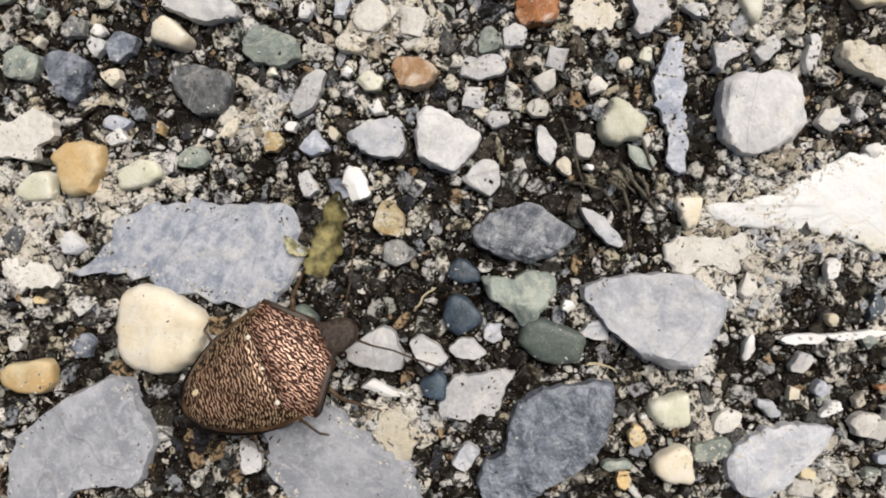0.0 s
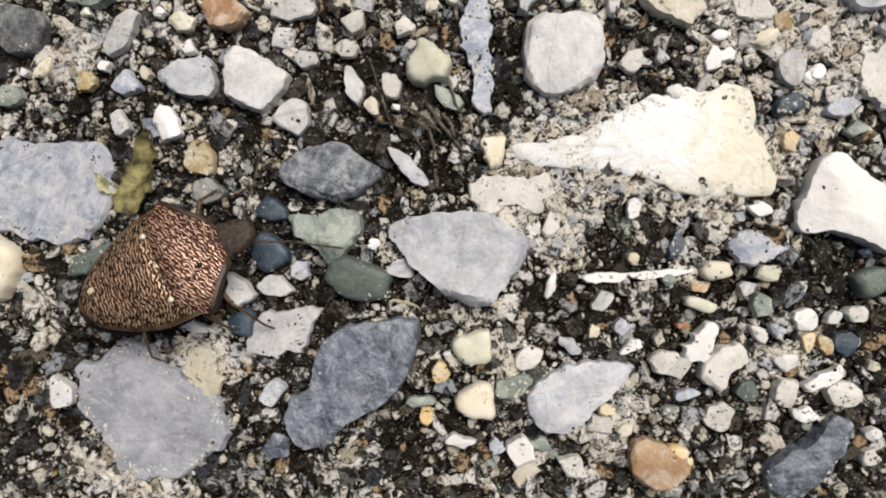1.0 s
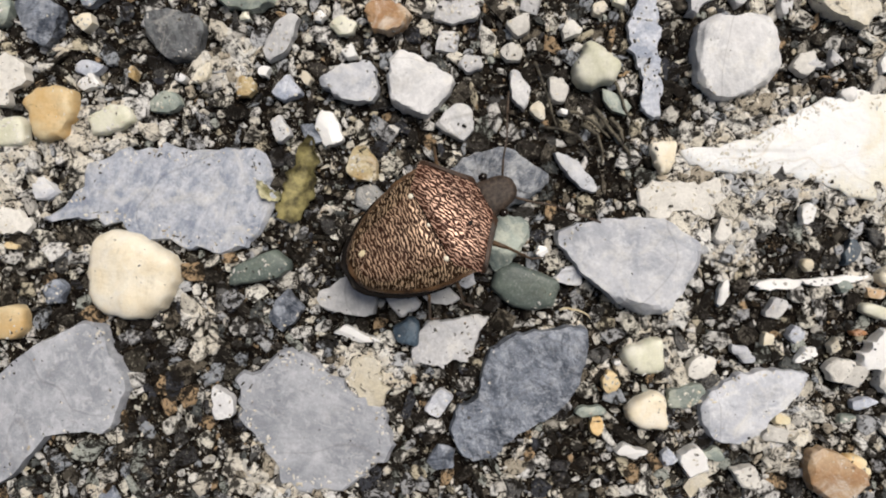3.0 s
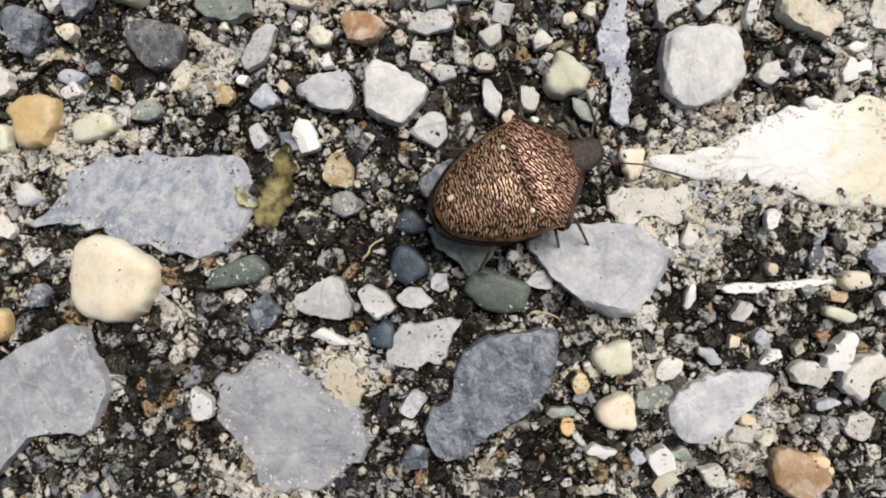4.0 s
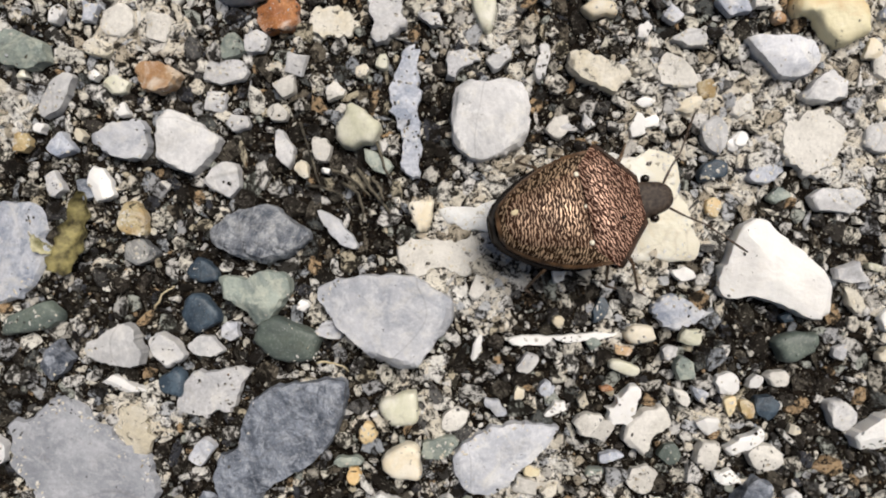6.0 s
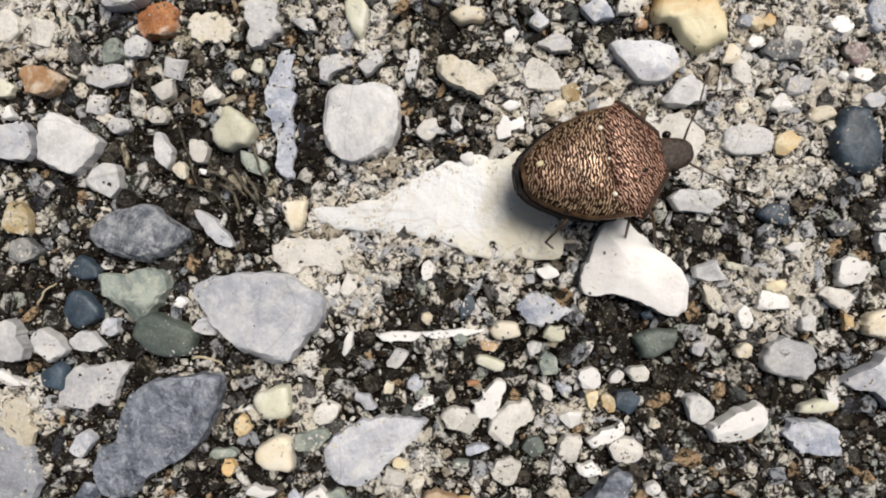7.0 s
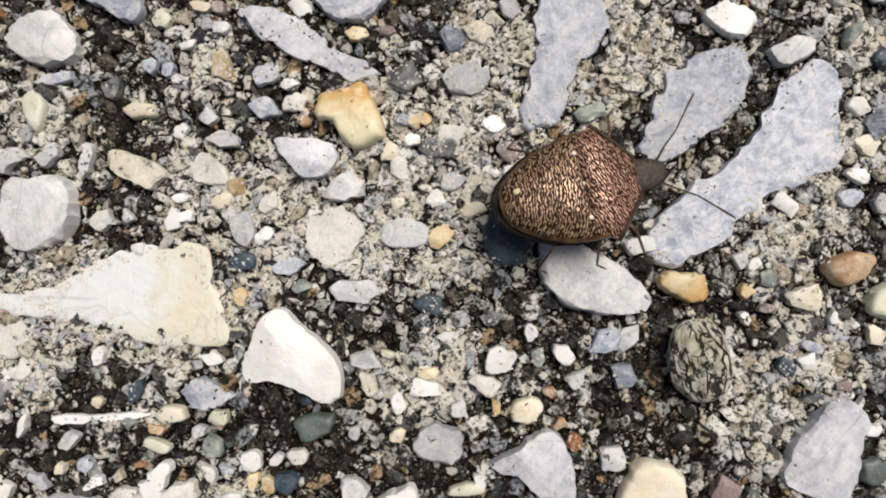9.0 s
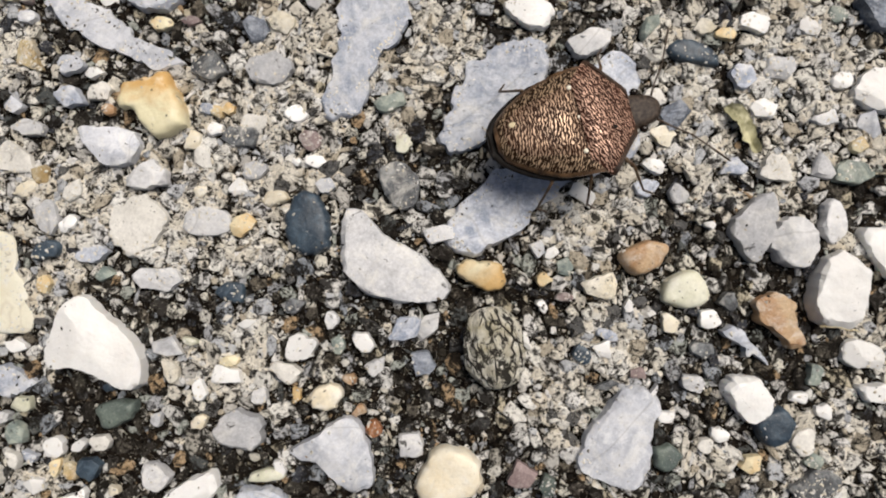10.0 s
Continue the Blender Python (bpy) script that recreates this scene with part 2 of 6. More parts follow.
PALE_GRIT = gravel_material("pale_grit", [
    (0.90, 0.88, 0.81), (0.82, 0.77, 0.66), (0.92, 0.91, 0.87), (0.62, 0.60, 0.56), (0.88, 0.84, 0.74), (0.13, 0.13, 0.13),
    (0.90, 0.88, 0.82), (0.80, 0.76, 0.67), (0.58, 0.60, 0.63), (0.84, 0.79, 0.68), (0.54, 0.48, 0.38), (0.88, 0.87, 0.85)], 0.07, True, 0.035)
MIXED_GRIT = gravel_material("mixed_grit", [
    (0.74, 0.73, 0.70), (0.07, 0.07, 0.07), (0.46, 0.47, 0.49), (0.82, 0.79, 0.69), (0.10, 0.11, 0.11), (0.62, 0.56, 0.42),
    (0.05, 0.055, 0.07), (0.84, 0.83, 0.80), (0.15, 0.13, 0.10), (0.44, 0.47, 0.43), (0.80, 0.77, 0.68), (0.09, 0.08, 0.065),
    (0.48, 0.34, 0.20), (0.36, 0.39, 0.43), (0.86, 0.85, 0.82)], 0.08)
DARK_GRIT = gravel_material("dark_grit", [
    (0.020, 0.017, 0.014), (0.035, 0.030, 0.025), (0.08, 0.07, 0.06), (0.44, 0.42, 0.37), (0.05, 0.05, 0.055), (0.015, 0.013, 0.011),
    (0.06, 0.055, 0.045), (0.74, 0.72, 0.66), (0.05, 0.045, 0.035), (0.62, 0.60, 0.55), (0.05, 0.045, 0.04)], 0.06)


CRUST_GRIT = gravel_material("cement_crust", [(0.90, 0.87, 0.78), (0.86, 0.80, 0.66), (0.92, 0.90, 0.85), (0.80, 0.74, 0.60), (0.90, 0.88, 0.83)], 0.0, False)


def concrete_material():
    """Cement paste: a cream crust where it is bare, black-brown where soil and algae fill its hollows."""
    m = Nodes("weathered_concrete")
    bare = m.add("ShaderNodeAttribute", attribute_name="bare")
    edge = m.math("ADD", bare.outputs["Fac"], m.math("MULTIPLY", m.math("SUBTRACT", m.noise(4.5, 5.0, 0.7, 0.4), 0.5), 0.9))
    cream = m.mix(m.span(m.noise(1.2, 5.0, 0.65), 0.38, 0.66), (0.74, 0.67, 0.54), (0.95, 0.935, 0.89))
    cream = m.mix(m.span(m.noise(3.8, 5.0, 0.72, 0.5), 0.525, 0.56, 0.0, 0.97), cream, (0.020, 0.016, 0.012))
    soil = m.mix(m.span(m.noise(3.0, 5.0, 0.7), 0.42, 0.68), (0.005, 0.004, 0.0035), (0.028, 0.022, 0.016))
    soil = m.mix(m.span(m.noise(5.2, 4.0, 0.7), 0.58, 0.68, 0.0, 0.7), soil, (0.15, 0.12, 0.085))
    soil = m.mix(m.span(m.noise(8.5, 3.0, 0.6), 0.64, 0.68, 0.0, 0.9), soil, (0.66, 0.61, 0.50))
    col = m.mix(m.span(edge, 0.46, 0.56), soil, cream)
    m.bump(m.math("ADD", m.noise(3.0, 6.0, 0.7), m.math("MULTIPLY", m.noise(9.0, 4.0, 0.7), 0.5)), 0.25, 0.9)
    return m.done(col, 0.85, 0.05)


CONCRETE = concrete_material()


def plain_material(name, a, b, scale, rough=0.5, metal=0.0, relief=0.02, spec=0.4):
    m = Nodes(name)
    n = m.noise(scale, 4.0, 0.6)
    m.bump(m.noise(scale * 2.5, 4.0, 0.6), relief, 0.6)
    m.bsdf.inputs["Metallic"].default_value = metal
    return m.done(m.mix(m.span(n, 0.35, 0.65), a, b), rough, spec)


def shell_material(name, dark, light, tilt, scale=3.0, break_up=1.5, amount=1.0):
    """Bronze shell: dense winding copper ridges between dark punctures."""
    m = Nodes(name)
    turn = m.add("ShaderNodeMapping")
    turn.inputs["Rotation"].default_value = (0, 0, radians(tilt))
    m.link(m.mm, turn.inputs[0])
    wave = m.add("ShaderNodeTexWave", wave_type="BANDS", bands_direction="X", wave_profile="SIN")
    for key, value in (("Scale", scale), ("Distortion", 6.0), ("Detail", 0.6), ("Detail Scale", 2.0), ("Detail Roughness", 0.4)):
        wave.inputs[key].default_value = value
    m.link(turn.outputs[0], wave.inputs["Vector"])
    maze = m.math("ADD", wave.outputs["Fac"], m.math("MULTIPLY", m.math("SUBTRACT", m.noise(8.0, 0.5, 0.4), 0.5), break_up))
    ridge = m.span(maze, 0.60, 0.86)
    worn = m.span(m.noise(1.0, 3.0, 0.55), 0.35, 0.68, 0.55, 1.0)
    pale = m.math("MULTIPLY", m.math("MULTIPLY", ridge, worn), amount)
    base = m.mix(m.span(m.noise(1.1, 3.0, 0.5), 0.35, 0.65), dark, tuple(c * 1.7 for c in dark))
    col = m.mix(pale, base, light)
    m.bump(ridge, 0.03, 0.8)
    m.link(m.math("MULTIPLY", pale, 0.4), m.bsdf.inputs["Metallic"])
    mat = m.done(col, m.span(pale, 0.0, 0.8, 0.5, 0.38), 0.3)
    m.link(m.span(pale, 0.0, 0.6, 0.12, 0.5), m.bsdf.inputs["Specular IOR Level"])
    return mat


SCUTELLUM = shell_material("bronze_scutellum", (0.028, 0.012, 0.0065), (0.66, 0.455, 0.31), 8.0)
PRONOTUM = shell_material("copper_pronotum", (0.032, 0.0115, 0.0068), (0.74, 0.47, 0.345), -24.0)
WINGCASE = shell_material("olive_bronze_wing", (0.018, 0.009, 0.004), (0.62, 0.44, 0.28), 30.0, 3.0, 2.2, 0.85)
BLACK_SHELL = plain_material("black_brown_shell", (0.004, 0.003, 0.003), (0.010, 0.007, 0.005), 3.0, 0.5, 0.0, 0.02, 0.15)
HEAD_SHELL = plain_material("dark_pitted_head", (0.018, 0.012, 0.009), (0.075, 0.055, 0.042), 6.0, 0.55, 0.0, 0.03, 0.3)
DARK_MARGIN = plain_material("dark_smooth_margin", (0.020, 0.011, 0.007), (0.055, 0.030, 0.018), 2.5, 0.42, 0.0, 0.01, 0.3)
EYE = plain_material("glossy_black_eye", (0.006, 0.005, 0.004), (0.02, 0.012, 0.008), 9.0, 0.12, 0.0, 0.01)
LEG = plain_material("brown_leg", (0.055, 0.030, 0.015), (0.13, 0.08, 0.04), 5.0, 0.42)
FEELER = plain_material("dark_feeler", (0.035, 0.025, 0.018), (0.09, 0.06, 0.04), 4.0, 0.42)
SPOT = plain_material("ivory_spot", (0.80, 0.74, 0.58), (0.86, 0.82, 0.70), 6.0, 0.45)
MARGIN = plain_material("brown_margin", (0.035, 0.018, 0.009), (0.15, 0.085, 0.042), 3.2, 0.36, 0.1)
LEAF = plain_material("withered_olive_leaf", (0.034, 0.028, 0.012), (0.34, 0.30, 0.125), 2.2, 0.65, 0.0, 0.1)
DRY_LEAF = plain_material("dry_yellow_leaf", (0.20, 0.19, 0.09), (0.66, 0.63, 0.42), 2.0, 0.6, 0.0, 0.08)
STRAW = plain_material("pale_straw", (0.52, 0.42, 0.24), (0.72, 0.64, 0.44), 3.0, 0.6)
ROOT = plain_material("black_rootlet", (0.014, 0.012, 0.009), (0.17, 0.15, 0.11), 3.2, 0.7, 0.0, 0.12)
def husk_material():
    """Bleached bark-like skin, split along its length."""
    m = Nodes("weathered_husk")
    lay = m.add("ShaderNodeMapping")
    lay.inputs["Scale"].default_value = (1.5, 2.4, 2.4)
    m.link(m.mm, lay.inputs[0])
    n = m.noise(1.2, 6.0, 0.72, 1.2, lay.outputs[0])
    col = m.mix(m.span(m.noise(1.6, 4.0, 0.6), 0.35, 0.65), (0.42, 0.38, 0.26), (0.84, 0.82, 0.74))
    col = m.mix(m.span(n, 0.50, 0.54, 0.0, 0.97), col, (0.012, 0.010, 0.007))
    m.bump(n, -0.25, 0.9)
    return m.done(col, 0.75, 0.3)


HUSK = husk_material()
HUSK_DARK = plain_material("black_crack", (0.015, 0.012, 0.009), (0.03, 0.025, 0.02), 2.0, 0.8)


# ---- building helpers ----
def link_mesh(name, verts, faces, material, parent=None, label="", smooth=True, sharp=None):
    me = bpy.data.meshes.new(name)
    me.from_pydata([(x * MM, y * MM, z * MM) for x, y, z in verts], [], faces)
    me.materials.append(material)
    me.polygons.foreach_set("use_smooth", [smooth] * len(me.polygons))
    me.update()
    if sharp is not None:
        me.set_sharp_from_angle(angle=radians(sharp))
    ob = new(name, me)
    if parent is not None:
        ob.parent = parent
    if label:
        ob["label"] = label
    return ob


# Occupied ground, in cells of a tenth of a millimetre, so that grit keeps off the stones.
X0, Y0, X1, Y1, CELL = -24.0, -18.0, 58.0, 22.0, 0.1
GX, GY = np.meshgrid(np.arange(X0, X1, CELL) + CELL / 2, np.arange(Y0, Y1, CELL) + CELL / 2, indexing="ij")
taken = np.zeros(GX.shape, bool)
bare = np.zeros(GX.shape)


def cell(x, y):
    return (np.clip(((np.asarray(x) - X0) / CELL).astype(int), 0, GX.shape[0] - 1),
            np.clip(((np.asarray(y) - Y0) / CELL).astype(int), 0, GX.shape[1] - 1))


def occupy(ring):
    """Mark the cells inside an outline as taken."""
    ring = np.asarray(ring)
    (i0, j0), (i1, j1) = cell(*ring.min(0)), cell(*ring.max(0))
    px, py = GX[i0:i1 + 1, j0:j1 + 1], GY[i0:i1 + 1, j0:j1 + 1]
    inside = np.zeros(px.shape, bool)
    for (ax, ay), (bx, by) in zip(ring, np.roll(ring, -1, 0)):
        if ay != by:
            inside ^= ((ay > py) != (by > py)) & (px < (bx - ax) * (py - ay) / (by - ay) + ax)
    taken[i0:i1 + 1, j0:j1 + 1] |= inside


def mortar(x, y, r):
    """A patch where the cement is bare and pale."""
    global bare
    bare = np.maximum(bare, np.exp(-(((GX - x) ** 2 + (GY - y) ** 2) / (1.5 * r * r)) ** 2))


def soil(x, y, r):
    """A hollow filled with dark soil."""
    global bare
    bare = bare - np.maximum(bare + 0.5, 0.0) * np.exp(-(((GX - x) ** 2 + (GY - y) ** 2) / (1.2 * r * r)) ** 2)


def rounded(corners, rounds=2, keep=0.17):
    """Corner-cut outline."""
    p = np.asarray(corners, float)
    for _ in range(rounds):
        q = np.roll(p, -1, 0)
        p = np.stack([p * (1 - keep) + q * keep, p * keep + q * (1 - keep)], 1).reshape(-1, 2)
    return p


def even(ring, count):
    """The outline again with points at even steps."""
    closed = np.vstack([ring, ring[:1]])
    s = np.r_[0, np.cumsum(np.hypot(*np.diff(closed, axis=0).T))]
    at = np.linspace(0, s[-1], count, endpoint=False)
    return np.stack([np.interp(at, s, closed[:, k]) for k in (0, 1)], 1)


def stone_mesh(name, ring, rise, seed, material, x, y, broken, rough):
    """A stone from its outline, sunk into the ground: either worn round, or broken with flat facets round a crown."""
    rng = np.random.RandomState(seed)
    size = math.sqrt(np.ptp(ring[:, 0]) * np.ptp(ring[:, 1]))
    mid = ring.mean(0)
    steps = ((1.03, -0.9), (1.02, 0.0), (1.0, 0.30), (0.97, 0.58), (0.91, 0.80), (0.80, 0.93), (0.62, 1.0), (0.40, 1.03), (0.18, 1.04)) if not broken else (
        (1.03, -1.2), (1.01, -0.1), (0.985, 1.0), (0.94, 1.0), (0.88, 1.0), (0.80, 1.0), (0.70, 1.0), (0.56, 1.0), (0.38, 1.0), (0.18, 1.0))
    shift = rng.uniform(-50, 50, 3)
    tilt = rng.uniform(-0.35, 0.35, 2) * rise / size
    facets = []
    count = rng.randint(6, 10)
    for k in range(count):
        a = (k + rng.uniform(-0.4, 0.4)) * 2 * math.pi / count
        ca, sa = math.cos(a), math.sin(a)
        reach = ((ring - mid) @ (ca, sa)).max()
        wide = rng.uniform() < 0.28
        facets.append((ca, sa, reach, rng.uniform(0.35, 0.75) if wide else rng.uniform(0.25, 0.7), (rng.uniform(0.4, 0.9) if wide else rng.uniform(0.06, 0.22)) * reach))
    verts, n = [], len(ring)
    for s, h in steps:
        for qx, qy in ring:
            px, py = mid[0] + (qx - mid[0]) * s, mid[1] + (qy - mid[1]) * s
            z = rise * h
            if broken and h > 0.9:
                ux, uy = px - mid[0], py - mid[1]
                top = min([1.0 + (ux * tilt[0] + uy * tilt[1]) / rise] + [low + (1 - low) * (reach - ux * ca - uy * sa) / w for ca, sa, reach, low, w in facets])
                z = rise * max(0.08, top)
                z += noise.noise(Vector((px * 1.4 + shift[0], py * 1.4 + shift[1], shift[2]))) * 0.10 * rough * rise
            elif h > 0.2:
                z += (px * tilt[0] + py * tilt[1]) * 0.6
                z += noise.noise(Vector((px * 1.1 + shift[0], py * 1.1 + shift[1], shift[2]))) * 0.22 * rough * rise
            w = 0.10 * rough if s > 0.9 else 0.05 * rough
            dx = noise.noise(Vector((px * 2.6 + shift[2], py * 2.6, shift[0]))) * w + noise.noise(Vector((px * 6.5 + shift[2], py * 6.5, shift[0]))) * w * 0.5
            dy = noise.noise(Vector((px * 2.6, py * 2.6 + shift[2], shift[1]))) * w + noise.noise(Vector((px * 6.5, py * 6.5 + shift[2], shift[1]))) * w * 0.5
            verts.append((px + dx, py + dy, z))
    r = len(steps)
    faces = [(i * n + j, i * n + (j + 1) % n, (i + 1) * n + (j + 1) % n, (i + 1) * n + j) for i in range(r - 1) for j in range(n)]
    faces.append(tuple(range((r - 1) * n, r * n)))
    faces.append(tuple(reversed(range(n))))
    ob = link_mesh(name, verts, faces, material, ground, LOOKS[material], True, 15 if broken else 40)
    ob.location = (x * MM, y * MM, 0)
    return ob


SMOOTH_SLAB = (IVORY, LIME, NAVY, OCHRE, TWO_TONE, QUARTZ)


def slab(material, x, y, rise, seed, *corners):
    """An angular stone with its corners, round its middle at x, y."""
    ring = even(rounded(corners, 1 if material not in SMOOTH_SLAB else 2), 72)
    if rise < 0.45:
        # flush slabs have ragged edges, half covered by cement
        ring = np.array([(px + 0.28 * noise.noise(Vector((px * 1.3, py * 1.3, seed))) + 0.16 * noise.noise(Vector((px * 4, py * 4, seed))),
                          py + 0.28 * noise.noise(Vector((py * 1.3, px * 1.3, seed + 5))) + 0.16 * noise.noise(Vector((py * 4, px * 4, seed + 5)))) for px, py in ring])
    occupy(ring + (x, y))
    return stone_mesh("stone", ring, rise * 0.68, seed, material, x, y, material not in SMOOTH_SLAB, 1.0)


SMOOTH = (IVORY, LIME, NAVY, DARK_GREEN, TAN, OCHRE)


def pebble(material, x, y, length, width, angle, rise, seed):
    """A small stone, turned by angle: a worn oval, or a chip with five to seven blunt corners."""
    rng = np.random.RandomState(seed + 900)
    c, s = math.cos(radians(angle)), math.sin(radians(angle))
    worn = material in SMOOTH and max(length, width) > 0.95
    if worn:
        a = np.linspace(0, 2 * math.pi, 26, endpoint=False)
        power = rng.uniform(0.66, 0.95)
        u = np.sign(np.cos(a)) * np.abs(np.cos(a)) ** power * length / 2
        v = np.sign(np.sin(a)) * np.abs(np.sin(a)) ** power * width / 2
        v *= 1 + rng.uniform(-0.28, 0.28) * u / length * 2
        wob = 1 + 0.06 * np.cos(3 * a + rng.uniform(0, 6)) + 0.04 * np.cos(5 * a + rng.uniform(0, 6))
        ring = np.stack([(u * c - v * s) * wob, (u * s + v * c) * wob], 1)
    else:
        n = rng.randint(4, 8)
        a = (np.arange(n) + rng.uniform(-0.32, 0.32, n)) * 2 * math.pi / n + rng.uniform(0, 6)
        r = rng.uniform(0.82, 1.30, n)
        u, v = np.cos(a) * r * length / 2, np.sin(a) * r * width / 2
        ring = even(rounded(np.stack([u * c - v * s, u * s + v * c], 1), 1, 0.09), 32)
    occupy(ring + (x, y))
    return stone_mesh("pebble" if worn else "stone_chip", ring, rise * (0.68 if worn else 0.5), seed, material, x, y, not worn, 0.8)


# ---- the ground ----
mortar(-15.3, 1.1, 1.4)
mortar(-7.5, 5.3, 1.2)
mortar(-11.8, 2.9, 1.2)
mortar(-2.3, 8.5, 1.8)
mortar(10.6, 0.1, 2.6)
mortar(13.1, -2.9, 2.4)
mortar(8.6, -4.9, 1.4)
mortar(12.0, -4.1, 1.6)
mortar(-2.4, -6.2, 1.2)
mortar(-8.1, -4.6, 1.2)
mortar(11.8, -0.4, 3.0)
mortar(13.6, -4.0, 2.2)
mortar(16.5, 5.7, 2.0)
mortar(-4.7, -9.6, 1.8)
mortar(12.6, -7.7, 1.4)
mortar(19.0, -3.3, 1.6)
mortar(10.2, 8.9, 1.4)
mortar(17.2, 10.8, 1.2)
mortar(19.5, 5.3, 2.2)
mortar(24.7, 4.8, 2.4)
mortar(26.4, 7.0, 2.8)
mortar(24.2, 8.5, 2.2)
mortar(32.8, 11.4, 1.8)
mortar(31.5, 9.6, 1.2)
mortar(25.5, -0.6, 1.8)
mortar(37.3, -2.3, 2.2)
mortar(40.4, 0.2, 1.6)
mortar(12.4, -0.7, 2.6)
mortar(39.3, 5.0, 1.8)
mortar(42.2, 12.4, 1.6)
mortar(27.6, 11.3, 1.6)
mortar(42.7, 8.0, 1.9)
mortar(47.6, 11.7, 2.1)
mortar(49.2, 8.5, 1.7)
mortar(48.3, -3.8, 1.7)
mortar(44.0, -3.9, 1.0)
mortar(46.6, 6.9, 1.0)
mortar(40.6, 5.1, 1.0)
mortar(25.6, -0.9, 1.5)
mortar(16.3, 3.1, 0.8)
mortar(18.1, 1.6, 1.0)
mortar(15.7, -0.1, 1.0)
mortar(12.4, 0.5, 1.0)
mortar(11.2, 3.4, 1.0)
mortar(17.3, -2.7, 1.4)
mortar(14.1, -3.7, 1.2)
mortar(11.4, -2.8, 1.2)
mortar(9.2, -5.8, 1.0)
mortar(18.3, -4.7, 1.2)
mortar(18.9, 2.1, 1.0)
mortar(49.9, 4.4, 1.0)
mortar(49.9, 0.6, 1.0)
mortar(45.9, 9.5, 1.0)
soil(-0.1, -1.3, 1.6)
soil(3.7, 3.3, 1.8)
soil(5.3, 2.1, 1.8)
soil(1.7, -3.7, 1.4)
soil(8.2, 5.4, 0.9)
soil(8.2, 3.9, 0.9)
soil(-11.0, 5.6, 1.8)
soil(-8.8, 6.6, 1.4)
soil(-6.7, 2.5, 1.2)
soil(-10.4, 8.0, 1.2)
soil(6.3, 0.5, 0.8)
soil(-1.9, -2.1, 1.2)
soil(0.4, -3.9, 1.2)
soil(5.9, -8.2, 1.6)
soil(0.3, -8.7, 1.2)
soil(2.2, 3.3, 1.4)
soil(5.0, 2.5, 1.6)
soil(13.8, 4.5, 1.2)
soil(20.4, -2.8, 1.6)
soil(21.4, -4.4, 1.8)
soil(24.6, -5.2, 1.4)
soil(28.3, -4.5, 1.2)
soil(16.4, -3.2, 1.2)
soil(38.2, 9.5, 0.8)
soil(35.8, 8.2, 0.7)
soil(34.0, 1.5, 1.6)
soil(34.9, -2.3, 1.4)
soil(13.9, 8.1, 0.8)
soil(29.2, -5.1, 1.2)
soil(44.4, -3.0, 1.0)
soil(50.1, 5.5, 1.2)
soil(47.1, 2.2, 1.2)
soil(24.4, 0.8, 1.0)
soil(32.1, 0.6, 1.0)
soil(37.0, 1.1, 1.2)
soil(27.0, -4.9, 1.2)
soil(10.8, -4.2, 1.8)
soil(14.7, -5.2, 2.0)
soil(18.0, -3.1, 1.6)
soil(12.7, -2.0, 1.2)
soil(-10.0, -4.9, 1.2)
soil(-6.9, -5.3, 1.4)
soil(-10.0, -7.0, 1.2)
soil(-2.8, -4.3, 0.8)
soil(-0.3, -3.2, 1.0)
soil(-3.4, 3.9, 1.2)
soil(42.3, 6.2, 0.8)
soil(45.0, 1.3, 1.0)
soil(32.1, -2.0, 1.0)
soil(36.5, -4.1, 1.0)
soil(29.0, 0.9, 0.8)
soil(47.2, -0.6, 1.0)
soil(35.3, 1.1, 0.8)
soil(-14.0, -6.6, 1.2)
soil(-15.3, -3.0, 1.0)
soil(-9.7, -6.2, 1.0)


def crust(x, y, b):
    """How far the cement crust is bare at a place, broken up into lumps."""
    n = noise.noise(Vector((x * 0.8, y * 0.8, 4.0))) * 0.5 + noise.noise(Vector((x * 2.1, y * 2.1, 8.0))) * 0.55
    return min(1.0, max(0.0, 0.19 + 0.44 * b + 1.10 * n))


def ground_height(x, y):
    i, j = cell(x, y)
    b = bare[i, j]
    h = noise.noise(Vector((x * 0.35, y * 0.35, 3.0))) * 0.14
    return h + noise.noise(Vector((x * 3.3, y * 3.3, 1.0))) * 0.08 - 0.17 + 0.38 * (crust(x, y, b) - 0.35)


def axis(lo, hi, step):
    """Even steps over the near ground, then ever longer ones out past the view."""
    near = list(np.arange(lo, hi + step / 2, step))
    out, d = [], step
    reach = 0.0
    while reach < 2500.0:
        d *= 1.7
        reach += d
        out.append(reach)
    return [lo - r for r in reversed(out)] + near + [hi + r for r in out]


def build_ground():
    xs, ys = axis(-21.0, 56.0, 0.11), axis(-14.0, 19.0, 0.11)
    verts = [(x, y, ground_height(x, y) if -24 < x < 58 and -18 < y < 22 else -0.2) for x in xs for y in ys]
    n = len(ys)
    faces = [(i * n + j, (i + 1) * n + j, (i + 1) * n + j + 1, i * n + j + 1) for i in range(len(xs) - 1) for j in range(n - 1)]
    ob = link_mesh("ground", verts, faces, CONCRETE)
    v = np.asarray(verts)
    i, j = cell(v[:, 0], v[:, 1])
    layer = ob.data.attributes.new("bare", "FLOAT", "POINT")
    near = (np.abs(v[:, 0] - 17) < 45) & (np.abs(v[:, 1] - 2) < 24)
    layer.data.foreach_set("value", [crust(x, y, b) if n else 0.3 for x, y, b, n in zip(v[:, 0], v[:, 1], bare[i, j], near)])
    return tagged(ob, "weathered exposed-aggregate concrete, dark soil between its stones", "ground", kind="structure")


